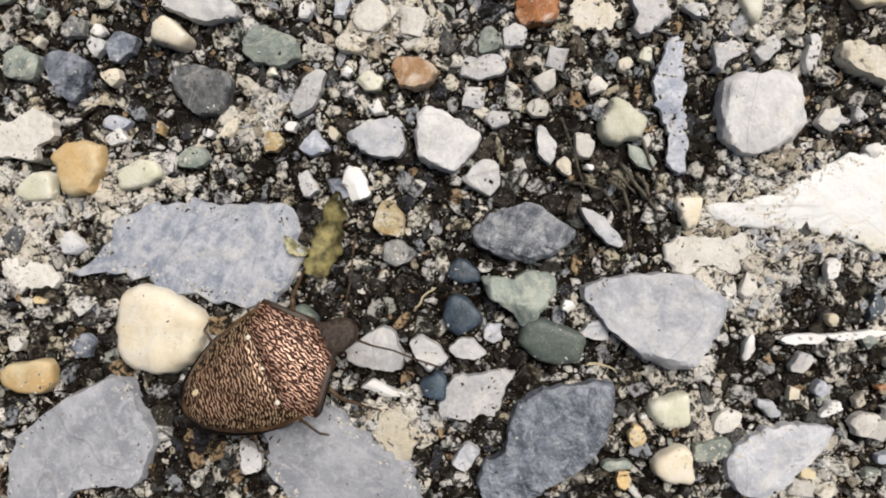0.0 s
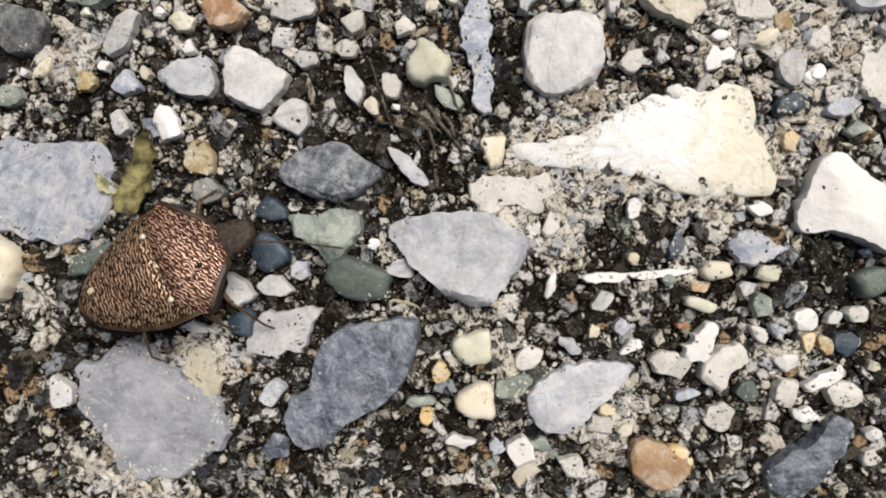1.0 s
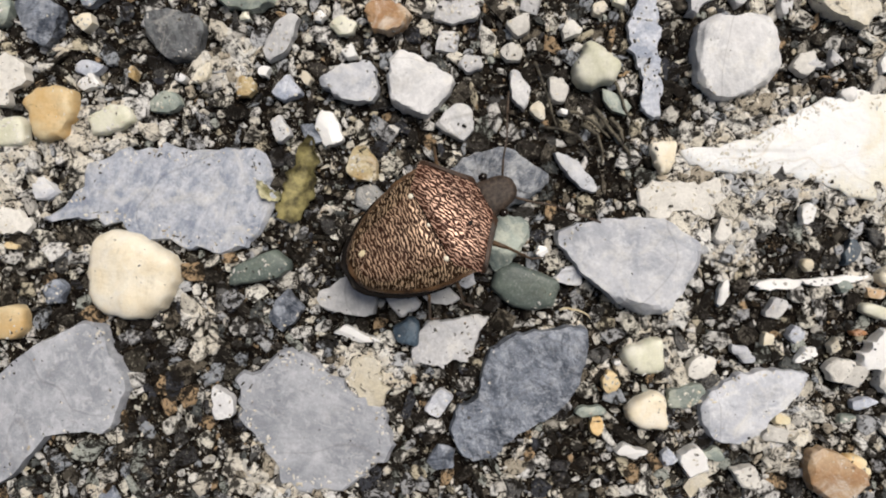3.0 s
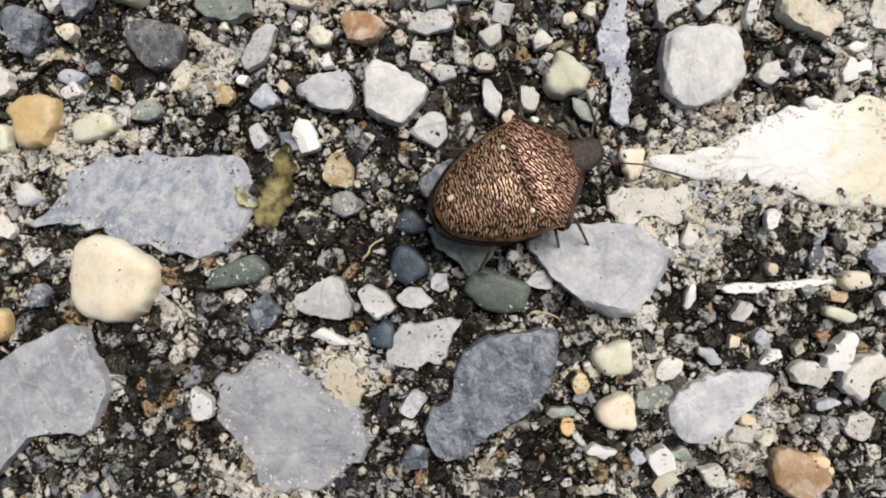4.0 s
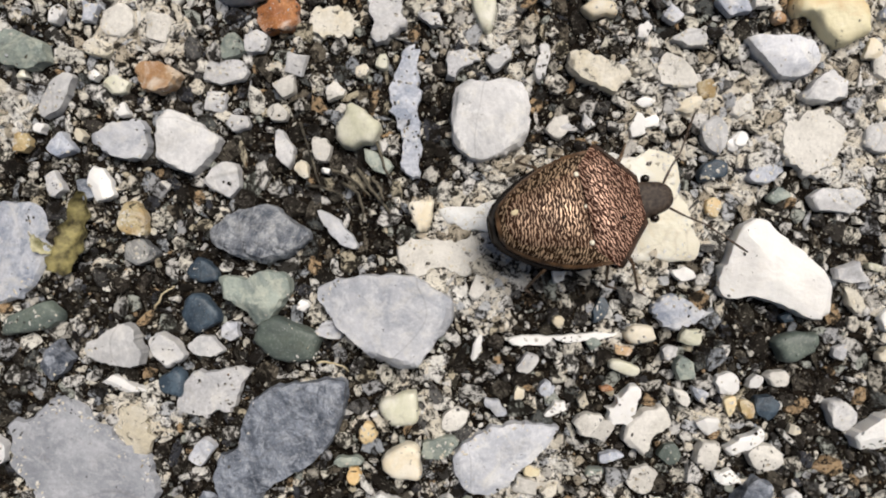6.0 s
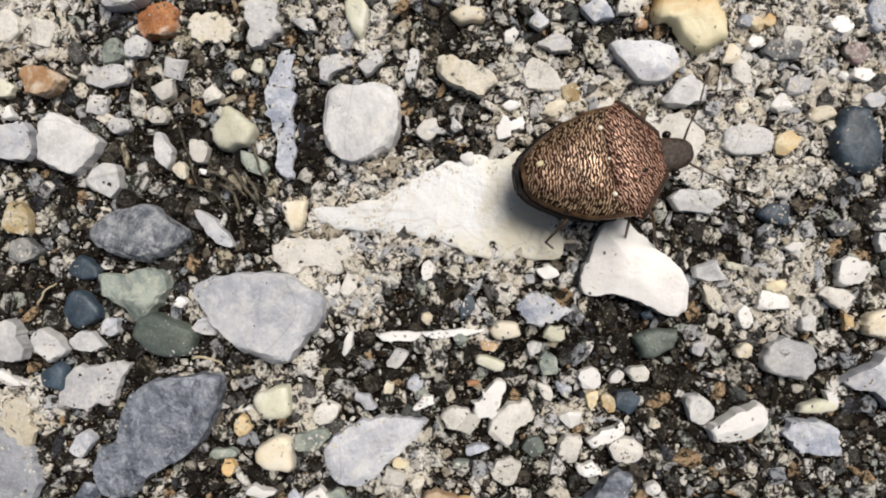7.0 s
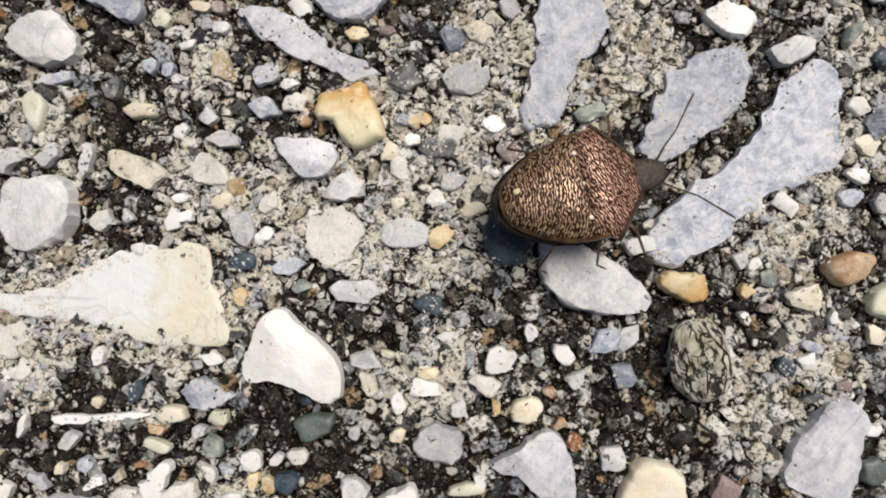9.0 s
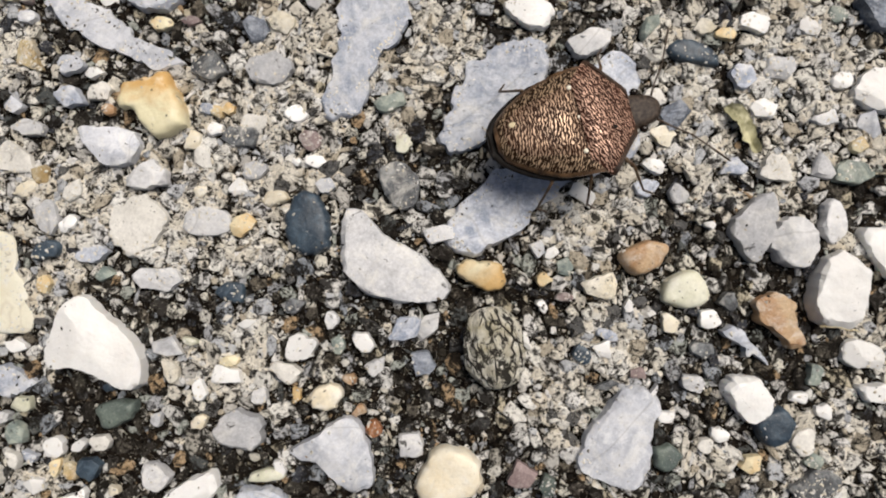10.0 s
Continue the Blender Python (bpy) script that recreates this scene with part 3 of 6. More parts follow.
ground = build_ground()

# ---- the stones, each at its place ----
slab(BLUE_GREY, -9.84, 0.05, 0.16, 1, (-2.6, 1.0), (-1.1, 1.9), (1.5, 1.7), (3.6, 1.8), (4.2, 1.0), (4.0, -0.6), (3.2, -1.6), (2.2, -1.9), (1.1, -1.6), (-0.1, -1.4), (-1.5, -0.8), (-2.6, -0.7), (-4.2, -0.6), (-2.7, 0.2))
slab(IVORY, -10.53, -2.59, 0.9, 2, (-1.5, 1.3), (-0.8, 1.6), (0.2, 1.4), (1.5, 0.6), (1.6, -0.1), (1.0, -1.3), (-0.0, -1.6), (-1.2, -1.4), (-1.6, -0.5))
slab(MID_GREY, -13.45, -7.30, 0.45, 3, (-2.6, 0.6), (-0.9, 2.1), (1.2, 3.1), (1.9, 2.7), (2.0, 2.0), (2.7, 1.0), (2.1, -0.9), (1.0, -0.8), (-0.2, -1.0), (-1.5, -2.5), (-2.7, -3.1))
slab(MID_GREY, -4.09, -7.72, 0.22, 4, (-2.8, 1.5), (-1.2, 2.5), (0.0, 2.2), (0.8, 1.4), (2.8, -0.2), (2.7, -1.2), (1.8, -1.8), (0.8, -2.5), (-1.0, -2.3), (-1.7, -1.1), (-2.7, 0.1))
slab(SLATE_PITTED, 2.34, 0.80, 0.8, 5, (-1.9, 0.1), (-1.2, 0.8), (0.3, 1.1), (0.8, 0.7), (1.9, -0.0), (1.3, -0.6), (0.1, -1.1), (-0.8, -0.8), (-1.8, -0.4))
slab(GREEN, 2.05, -1.49, 0.8, 6, (-1.3, 0.8), (-0.2, 0.7), (0.4, 1.0), (1.3, 0.9), (1.3, 0.2), (0.8, -0.6), (0.1, -1.0), (-0.4, -0.3), (-1.1, 0.1))
pebble(DARK_GREEN, 3.30, -3.02, 2.30, 1.40, -17, 0.6, 7)
pebble(NAVY, 0.04, -2.05, 1.35, 1.20, -54, 0.4, 8)
pebble(NAVY, 0.18, -0.57, 1.13, 0.80, -15, 0.3, 9)
slab(GREY, 6.75, -2.28, 1.1, 10, (-2.5, 1.1), (-1.8, 1.5), (-0.2, 1.7), (1.3, 1.6), (2.5, 0.8), (2.5, 0.3), (2.3, -0.2), (1.4, -1.3), (1.1, -1.7), (-0.0, -1.5), (-1.2, -0.6), (-1.9, 0.1))
slab(SLATE, 3.01, -6.69, 0.7, 11, (-1.1, 1.4), (-0.3, 2.0), (1.3, 2.3), (2.4, 2.4), (2.4, 1.3), (2.0, 0.3), (1.5, -0.5), (-0.3, -1.5), (-0.7, -2.2), (-1.8, -2.4), (-2.4, -1.5), (-2.2, -0.5), (-1.5, -0.3))
slab(GREY, 11.22, -7.11, 0.5, 12, (-1.9, 0.3), (-1.0, 1.0), (0.5, 1.3), (1.9, 1.2), (1.5, 0.6), (0.8, 0.0), (0.2, -0.6), (-0.4, -1.3), (-1.4, -1.2), (-1.9, -0.6))
slab(PALE, 10.47, 5.03, 0.9, 13, (-1.3, 1.1), (-0.9, 1.3), (-0.0, 1.2), (0.4, 1.5), (1.1, 1.3), (1.4, 0.8), (1.4, -0.2), (1.2, -0.9), (0.4, -1.4), (-0.6, -1.5), (-1.3, -1.0), (-1.4, 0.0))
slab(BLUE_GREY, 7.39, 5.21, 0.14, 14, (-0.1, 2.4), (0.55, 2.5), (0.6, 0.8), (0.55, -0.6), (0.5, -2.0), (0.15, -2.5), (-0.05, -1.8), (-0.15, -0.6), (-0.7, 0.6), (-0.4, 1.3))
slab(QUARTZ, 13.27, 1.89, 0.10, 15, (-4.7, -0.1), (-2.9, -0.0), (-1.4, 0.7), (0.1, 1.6), (2.2, 1.9), (3.8, 1.8), (3.9, 0.3), (4.7, -0.9), (4.6, -1.8), (3.1, -1.9), (1.6, -1.8), (0.1, -1.2), (-2.0, -1.0), (-3.9, -0.7))
slab(WHITE, 20.49, -0.17, 0.9, 16, (-1.2, 1.5), (-0.5, 1.8), (0.2, 1.2), (1.7, -0.1), (2.0, -1.0), (1.8, -1.8), (1.1, -1.8), (0.3, -1.3), (-0.6, -1.0), (-1.8, -1.1), (-2.0, -0.7), (-1.6, 0.3))
slab(IVORY, 8.05, 1.53, 0.5, 17, (-0.5, 0.5), (0.5, 0.6), (0.3, -0.5), (-0.1, -0.6), (-0.4, -0.1))
slab(WHITE_PITTED, 8.5, 0.05, 0.10, 18, (-1.3, 0.1), (-0.9, 0.6), (0.1, 0.7), (0.9, 0.5), (1.5, 0.6), (1.7, -0.1), (1.0, -0.6), (0.3, -0.4), (-0.5, -0.7), (-1.1, -0.4))
pebble(GREY, 5.02, 1.02, 2.09, 0.64, -45, 0.5, 19)
slab(TAN, -1.57, 6.45, 0.6, 20, (-0.9, 0.4), (-0.1, 0.6), (0.9, 0.2), (0.7, -0.2), (0.1, -0.6), (-0.6, -0.4))
slab(RUST, 2.75, 8.77, 0.5, 21, (-0.8, 0.3), (0.5, 0.7), (0.8, 0.3), (0.7, -0.5), (-0.3, -0.7), (-0.7, -0.4))
pebble(PALE, -5.30, 5.92, 1.92, 0.90, 62, 0.6, 22)
slab(GREY, -3.05, 4.19, 0.5, 23, (-1.1, 0.1), (0.0, 0.7), (1.0, 0.7), (1.1, -0.7), (-0.2, -0.6))
slab(PALE, -0.43, 4.10, 0.8, 24, (-1.0, 1.1), (-0.5, 1.2), (1.2, 0.2), (1.0, -0.4), (0.2, -1.2), (-0.9, -0.8), (-1.2, -0.1))
pebble(PALE, 0.88, 2.76, 1.30, 1.10, 9, 0.5, 25)
pebble(PALE, 3.01, 3.95, 1.26, 0.60, -72, 0.4, 26)
slab(LIME, 5.74, 4.75, 0.7, 27, (-0.8, -0.0), (-0.3, 0.9), (0.2, 0.6), (0.8, -0.0), (0.6, -0.6), (-0.5, -0.9), (-0.8, -0.5))
slab(GREEN, -6.70, 7.52, 0.7, 28, (-1.1, -0.2), (-0.5, 0.8), (0.9, 0.2), (1.1, -0.4), (0.5, -0.8), (-0.6, -0.6))
pebble(IVORY, -10.30, 7.94, 1.45, 0.90, -30, 0.7, 29)
slab(SLATE, -14.11, 6.40, 0.6, 30, (-0.9, 0.7), (0.2, 1.0), (0.9, 0.5), (0.8, -0.5), (0.3, -1.0), (-0.3, -0.5))
pebble(GREEN, -15.77, 6.95, 1.33, 1.30, -0, 0.5, 31)
slab(DARK, -9.19, 5.90, 0.5, 32, (-1.1, 0.8), (-0.1, 0.9), (1.1, 0.6), (0.9, -0.8), (-0.1, -0.9), (-0.9, -0.2))
pebble(IVORY, -12.51, 6.46, 0.72, 0.56, 4, 0.4, 33)
slab(OCHRE, -13.68, 3.15, 0.6, 34, (-1.0, 0.5), (-0.2, 1.0), (0.9, 0.9), (1.0, 0.3), (0.6, -0.9), (-0.4, -1.0), (-0.7, -0.0))
pebble(LIME, -15.15, 2.45, 1.42, 1.00, 21, 0.4, 35)
pebble(GREEN, -9.43, 3.49, 1.38, 0.90, -17, 0.5, 36)
pebble(BLUE_GREY, -5.10, 3.97, 1.10, 1.00, -0, 0.5, 37)
pebble(WHITE, -3.68, 2.57, 1.55, 0.76, -65, 0.5, 38)
slab(PALE, -9.32, 8.89, 0.7, 39, (-1.5, 0.2), (-0.4, 0.6), (1.3, 0.2), (1.5, -0.4), (0.3, -0.6), (-0.8, -0.2))
slab(GREY_PITTED, 1.42, 10.03, 0.6, 40, (-1.3, 0.6), (-0.1, 0.9), (1.3, 0.6), (1.3, -0.1), (-0.1, -0.9), (-1.0, -0.5))
slab(OCHRE_PITTED, 7.71, 11.35, 0.7, 41, (-0.9, 1.0), (-0.1, 0.8), (0.9, -0.0), (0.6, -0.9), (-0.0, -1.0), (-0.9, -0.3))
pebble(RUST, 8.26, 12.91, 1.25, 0.73, -15, 0.4, 42)
slab(PALE, 10.50, 11.81, 0.8, 43, (-1.5, 0.1), (-0.0, 1.1), (0.6, 1.0), (1.5, -0.2), (1.3, -0.9), (-0.2, -1.1), (-1.1, -0.6))
slab(BLUE_GREY, 12.29, 13.71, 0.5, 44, (-2.1, 0.9), (-0.6, -0.2), (1.0, -1.0), (1.8, -1.3), (2.1, -0.4), (1.3, 0.9), (0.5, 1.3), (-1.7, 1.3))
pebble(BLUE_GREY, 10.92, 10.26, 1.68, 0.62, 12, 0.3, 45)
pebble(LIME, 10.23, 8.98, 1.54, 0.83, -83, 0.4, 46)
pebble(IVORY, 14.33, 9.04, 1.31, 0.58, 1, 0.4, 47)
slab(IVORY_PITTED, 14.32, 6.78, 0.6, 48, (-1.2, 0.2), (-0.9, 0.8), (0.9, 0.2), (1.2, -0.2), (0.6, -0.8), (-0.5, -0.4))
pebble(PALE, 17.59, 7.94, 1.32, 0.73, -23, 0.5, 49)
slab(GREY, 20.83, 7.23, 0.8, 50, (-1.3, 0.8), (-0.7, 0.8), (0.9, 0.7), (1.3, 0.2), (1.1, -0.5), (0.0, -0.8), (-0.6, -0.2))
slab(PALE, 22.20, 6.26, 0.6, 51, (-0.9, -0.4), (0.2, 0.6), (0.9, 0.2), (0.9, -0.4), (-0.3, -0.6))
slab(TWO_TONE, 22.42, 8.99, 0.9, 52, (-1.35, 0.2), (-1.1, 0.75), (-0.2, 1.0), (0.5, 1.3), (0.85, 0.8), (1.3, -0.1), (1.35, -0.8), (0.8, -1.25), (0.1, -1.25), (-0.35, -0.85), (-0.6, -0.3), (-1.15, -0.2))
pebble(BLUE_GREY, 19.13, 9.17, 1.53, 0.83, 5, 0.4, 53)
pebble(TAN, 20.72, 8.73, 0.55, 0.58, -6, 0.4, 54)
slab(BLUE_GREY, 22.05, 13.95, 0.5, 55, (-1.9, 0.7), (-1.1, -0.5), (-0.2, -1.4), (1.1, -1.3), (1.9, -0.1), (1.9, 1.2), (-1.5, 1.4))
slab(GREY, 20.78, 11.78, 0.12, 56, (-2.8, 1.4), (-1.5, 1.2), (0.2, 0.6), (1.1, -0.3), (2.8, -1.1), (2.0, -1.4), (0.7, -1.0), (-1.1, -0.3), (-2.2, 0.6))
slab(BLUE_GREY, 30.68, 11.45, 0.15, 57, (-1.1, 2.1), (-0.1, 2.9), (1.2, 2.3), (1.7, 1.0), (0.8, -0.0), (-0.0, -1.5), (-0.4, -2.8), (-1.5, -2.9), (-1.7, -2.2), (-1.1, -0.3))
slab(BLUE_GREY, 35.48, 9.57, 0.3, 58, (-2.1, -1.9), (-1.8, -0.8), (-0.6, 1.6), (1.6, 2.3), (2.1, 1.6), (2.1, 0.3), (1.4, -0.5), (-0.1, -1.6), (-1.0, -2.3))
slab(BLUE_GREY, 37.41, 7.41, 0.25, 59, (-3.7, -2.9), (-2.0, -1.0), (-0.5, -0.1), (1.1, 2.1), (1.8, 3.6), (3.4, 4.0), (3.7, 2.6), (3.5, -0.2), (2.2, -0.7), (0.3, -1.6), (-0.7, -3.1), (-2.4, -4.0), (-3.4, -3.8))
slab(GREEN, 31.57, 9.24, 0.5, 60, (-0.7, 0.0), (0.5, 0.5), (0.7, -0.1), (-0.3, -0.5))
slab(PALE, 39.15, 11.62, 0.6, 61, (-0.9, 0.2), (0.4, 0.6), (0.9, 0.4), (0.6, -0.3), (-0.5, -0.6))
slab(WHITE, 36.83, 12.84, 0.5, 62, (-1.1, 0.3), (-0.1, 0.7), (1.1, 0.1), (0.8, -0.6), (-0.0, -0.7))
slab(GREY_PITTED, 31.98, 3.32, 0.6, 63, (-2.1, 1.8), (-1.3, 1.7), (-0.4, 0.7), (1.1, -0.0), (2.2, -1.2), (1.6, -1.7), (0.1, -1.8), (-1.2, -1.5), (-2.2, -0.4))
slab(NAVY, 28.56, 4.55, 0.6, 64, (-0.9, 0.3), (-0.4, 1.3), (0.4, 1.0), (0.9, -0.1), (0.8, -1.1), (-0.2, -1.3), (-0.9, -0.6))
slab(DARK, 32.00, 6.04, 0.5, 65, (-0.8, 0.6), (-0.1, 1.0), (0.8, 0.4), (0.7, -0.8), (-0.0, -1.0), (-0.6, -0.3))
pebble(PALE, 22.73, 2.22, 1.97, 1.08, -5, 0.5, 66)
slab(WHITE_PITTED, 21.95, 4.26, 0.2, 67, (-1.1, 0.4), (-0.0, 1.3), (1.1, 0.5), (0.9, -0.6), (-0.2, -1.3), (-1.0, -0.5))
slab(OCHRE, 35.23, 2.64, 0.6, 68, (-1.0, 0.4), (-0.5, 0.6), (0.8, 0.5), (1.0, -0.4), (0.2, -0.6), (-0.9, -0.1))
pebble(IVORY_PITTED, 39.82, 2.33, 1.39, 1.14, 6, 0.6, 69)
pebble(TAN, 41.44, 3.49, 1.82, 1.14, 22, 0.7, 70)
pebble(LIME, 42.97, 2.24, 1.72, 1.37, 8, 0.6, 71)
slab(TAN, 46.58, 1.20, 0.7, 72, (-1.0, 0.6), (-0.3, 1.1), (0.4, 0.8), (0.5, -0.0), (1.0, -0.9), (0.4, -1.1), (-0.2, -0.5), (-0.8, -0.1))
slab(WHITE, 48.67, 2.44, 1.0, 73, (-1.1, -0.4), (-0.5, 1.1), (0.3, 1.5), (1.0, 0.9), (1.1, -0.6), (0.6, -1.5), (-0.7, -1.4))
slab(PALE, 47.04, 4.18, 0.8, 74, (-1.0, -0.1), (-0.3, 1.0), (0.5, 0.9), (1.0, -0.0), (0.5, -1.0), (-0.4, -0.9))
slab(GREY_PITTED, 45.47, 4.66, 0.6, 75, (-0.9, 0.1), (0.3, 1.4), (0.9, 1.4), (0.9, 0.1), (0.2, -1.4), (-0.4, -0.8))
slab(WHITE, 50.51, 3.60, 0.7, 76, (-1.1, 1.1), (0.7, 1.3), (1.1, -1.3), (-0.4, -0.2))
pebble(WHITE, 49.60, 0.05, 1.70, 1.04, -21, 0.7, 77)
pebble(WHITE, 50.33, -1.53, 1.48, 0.83, 1, 0.6, 78)
slab(WHITE, 45.33, -1.85, 0.8, 79, (-1.0, 0.4), (-0.5, 0.9), (0.5, 0.9), (1.0, 0.0), (0.8, -0.6), (0.2, -0.9), (-0.4, -0.4))
slab(BLUE_GREY, 45.37, 0.26, 0.4, 80, (-0.9, 0.7), (-0.2, 0.5), (0.9, -0.7), (0.2, -0.6), (-0.7, 0.2))
slab(GREY, 40.53, -3.33, 0.7, 81, (0.1, 1.8), (0.8, 2.0), (1.6, 1.4), (1.2, 0.3), (1.2, -1.2), (0.9, -2.0), (-0.2, -1.9), (-1.6, -1.3), (-1.1, 0.3), (-0.5, 0.9))
slab(IVORY, 34.09, -4.99, 0.8, 82, (-1.3, -0.4), (-0.6, 0.9), (0.1, 1.2), (1.3, 0.6), (1.3, -0.5), (0.1, -1.2), (-1.0, -1.0))
slab(GREY, 29.64, -4.33, 0.7, 83, (-1.7, 0.1), (-0.5, 0.8), (0.4, 1.5), (1.0, 1.4), (1.6, 0.2), (1.7, -1.1), (0.9, -1.5), (0.2, -0.9), (-0.4, -0.3), (-1.1, -0.2))
slab(GREY_PITTED, 26.10, -3.42, 0.6, 84, (-0.9, 0.2), (-0.2, 0.8), (0.9, 0.4), (0.9, -0.5), (0.5, -0.8), (-0.9, -0.5))
pebble(WHITE_PITTED, 27.90, -1.25, 1.16, 0.87, -13, 0.5, 85)
slab(WHITE, 28.37, -0.24, 0.4, 86, (-0.4, 0.5), (0.6, 0.5), (0.5, -0.5), (-0.6, -0.5))
slab(IVORY, 29.39, -2.10, 0.4, 87, (-0.5, 0.5), (0.4, 0.5), (0.6, 0.1), (0.2, -0.5), (-0.6, -0.4))
pebble(GREY_PITTED, 32.72, -3.78, 1.07, 1.14, -35, 0.5, 88)
pebble(GREY_PITTED, 22.80, -5.25, 1.30, 1.21, -64, 0.6, 89)
slab(WHITE, 24.33, -5.80, 0.6, 90, (-1.1, -0.2), (-0.1, 0.4), (0.8, 0.8), (1.1, 0.0), (0.4, -0.6), (-0.9, -0.8))
pebble(WHITE, 30.74, -0.03, 1.07, 0.71, -44, 0.4, 91)
pebble(BLUE_GREY, 32.35, 0.49, 1.54, 0.83, 26, 0.4, 92)
pebble(SLATE, 32.97, -0.62, 1.02, 1.14, 33, 0.4, 93)
pebble(NAVY, 39.13, -0.27, 0.76, 0.79, 9, 0.4, 94)
pebble(WHITE, 39.93, -0.03, 0.72, 0.75, -25, 0.4, 95)
pebble(NAVY, 46.44, -2.79, 1.43, 1.37, 28, 0.6, 96)
pebble(PLUM, 36.86, -4.85, 1.25, 0.96, 21, 0.5, 97)
pebble(WHITE, 45.88, 9.22, 1.12, 0.96, -4, 0.5, 98)
pebble(PALE, 48.23, 9.01, 1.30, 0.83, 11, 0.4, 99)
pebble(GREEN, 49.33, 6.82, 1.28, 0.94, -4, 0.4, 100)
pebble(NAVY, 43.17, 11.34, 2.01, 0.79, -15, 0.4, 101)
pebble(BLUE_GREY, 45.08, 10.46, 1.03, 0.87, -11, 0.4, 102)
pebble(PALE, 46.48, 10.85, 1.30, 1.00, 50, 0.5, 103)
slab(WHITE, 50.15, 10.00, 0.6, 104, (-1.0, -0.2), (-0.5, 0.8), (0.8, 0.9), (1.0, -0.7), (-0.0, -0.9))
slab(SLATE, 50.37, 12.96, 0.6, 105, (-1.2, 0.7), (0.1, 0.9), (1.2, -0.4), (0.8, -0.9), (-0.5, -0.5))
pebble(WHITE_PITTED, 46.34, 6.87, 1.28, 1.25, -4, 0.4, 106)
pebble(WHITE, 41.74, 6.96, 1.10, 0.54, -12, 0.4, 107)
slab(PALE, 48.63, 4.93, 0.5, 108, (-0.5, 0.7), (0.0, 1.0), (0.5, -0.1), (-0.0, -1.0), (-0.5, -0.3))
slab(TAN, 13.92, -9.43, 0.6, 109, (-1.1, 0.7), (-0.4, 1.0), (1.1, 0.1), (0.9, -0.5), (-0.2, -1.0), (-1.0, -0.4))
slab(SLATE, 19.00, -9.05, 0.7, 110, (-1.6, -0.6), (-0.8, 0.2), (-0.0, 0.4), (0.9, 1.5), (1.6, 1.2), (1.3, 0.2), (0.5, -0.8), (-0.6, -1.5), (-1.4, -1.2))
slab(PALE, -3.06, -3.24, 0.7, 111, (-1.1, -0.1), (0.3, 0.8), (0.7, 0.7), (1.1, -0.3), (1.0, -0.8), (-0.6, -0.6))
pebble(PALE, -1.17, -3.43, 1.51, 0.88, -40, 0.6, 112)
pebble(WHITE, -2.72, -4.65, 1.86, 0.60, -12, 0.4, 113)
pebble(DARK_GREEN, -6.15, -2.39, 2.21, 0.90, 16, 0.4, 114)
pebble(SLATE, -5.16, -3.83, 1.34, 1.00, 56, 0.5, 115)
pebble(PALE, -7.36, -7.14, 1.50, 0.96, -85, 0.5, 116)
pebble(IVORY, 7.46, -7.31, 1.38, 1.20, 5, 0.6, 117)
pebble(LIME, 7.35, -5.40, 1.39, 1.16, 9, 0.6, 118)
pebble(GREEN, 8.79, -6.77, 1.23, 0.88, 29, 0.4, 119)
pebble(WHITE_PITTED, 9.32, -5.78, 0.88, 0.68, 27, 0.4, 120)
pebble(GREY, 10.74, -5.27, 1.06, 0.64, -33, 0.3, 121)
slab(WHITE_PITTED, 16.17, -6.06, 0.5, 122, (-0.9, 0.2), (-0.1, 0.8), (0.6, 0.9), (0.9, 0.3), (0.2, -0.0), (-0.1, -0.9), (-0.8, -0.4))
slab(WHITE, 15.31, -5.16, 0.4, 123, (-0.6, -0.2), (0.4, 0.7), (0.6, 0.3), (-0.0, -0.7), (-0.5, -0.7))
pebble(WHITE, 18.30, -5.80, 0.87, 0.56, -6, 0.4, 124)
pebble(WHITE_PITTED, 18.33, -6.86, 0.96, 0.92, -5, 0.5, 125)
pebble(WHITE, 19.65, -6.36, 1.60, 0.52, 26, 0.4, 126)
pebble(WHITE_PITTED, 20.39, -6.92, 1.24, 0.90, -4, 0.5, 127)
pebble(WHITE, 18.95, -7.64, 0.96, 0.50, -5, 0.3, 128)
slab(BLUE_GREY, 17.30, -1.82, 0.3, 129, (-1.1, 0.2), (-0.1, 0.6), (1.1, -0.1), (0.7, -0.5), (-0.7, -0.6))
pebble(WHITE, 17.38, -0.45, 0.97, 0.50, -5, 0.4, 130)
pebble(GREEN, 17.40, -3.77, 0.97, 0.72, -64, 0.4, 131)
pebble(WHITE, 12.94, -5.34, 1.05, 0.50, 23, 0.3, 132)
pebble(WHITE, 12.05, -2.88, 1.78, 0.36, 8, 0.25, 133)
pebble(WHITE, 13.91, -2.75, 2.15, 0.36, 3, 0.25, 134)
pebble(WHITE_PITTED, 14.59, -6.05, 1.02, 0.80, 18, 0.4, 135)
pebble(IVORY, 15.88, -2.61, 1.07, 0.72, 6, 0.4, 136)
pebble(LIME, 15.32, -3.80, 1.11, 0.44, -15, 0.3, 137)
pebble(TAN, 15.32, -3.21, 0.92, 0.40, -18, 0.3, 138)
pebble(WHITE_PITTED, 15.95, -7.73, 1.30, 0.90, 27, 0.4, 139)
pebble(WHITE_PITTED, 11.78, -8.09, 0.88, 0.80, 27, 0.4, 140)
pebble(WHITE, 9.05, -8.95, 1.02, 1.10, -16, 0.5, 141)
pebble(WHITE, 6.94, -8.66, 1.10, 0.68, -9, 0.4, 142)
pebble(GREEN, 9.74, -8.77, 0.79, 0.50, -6, 0.3, 143)
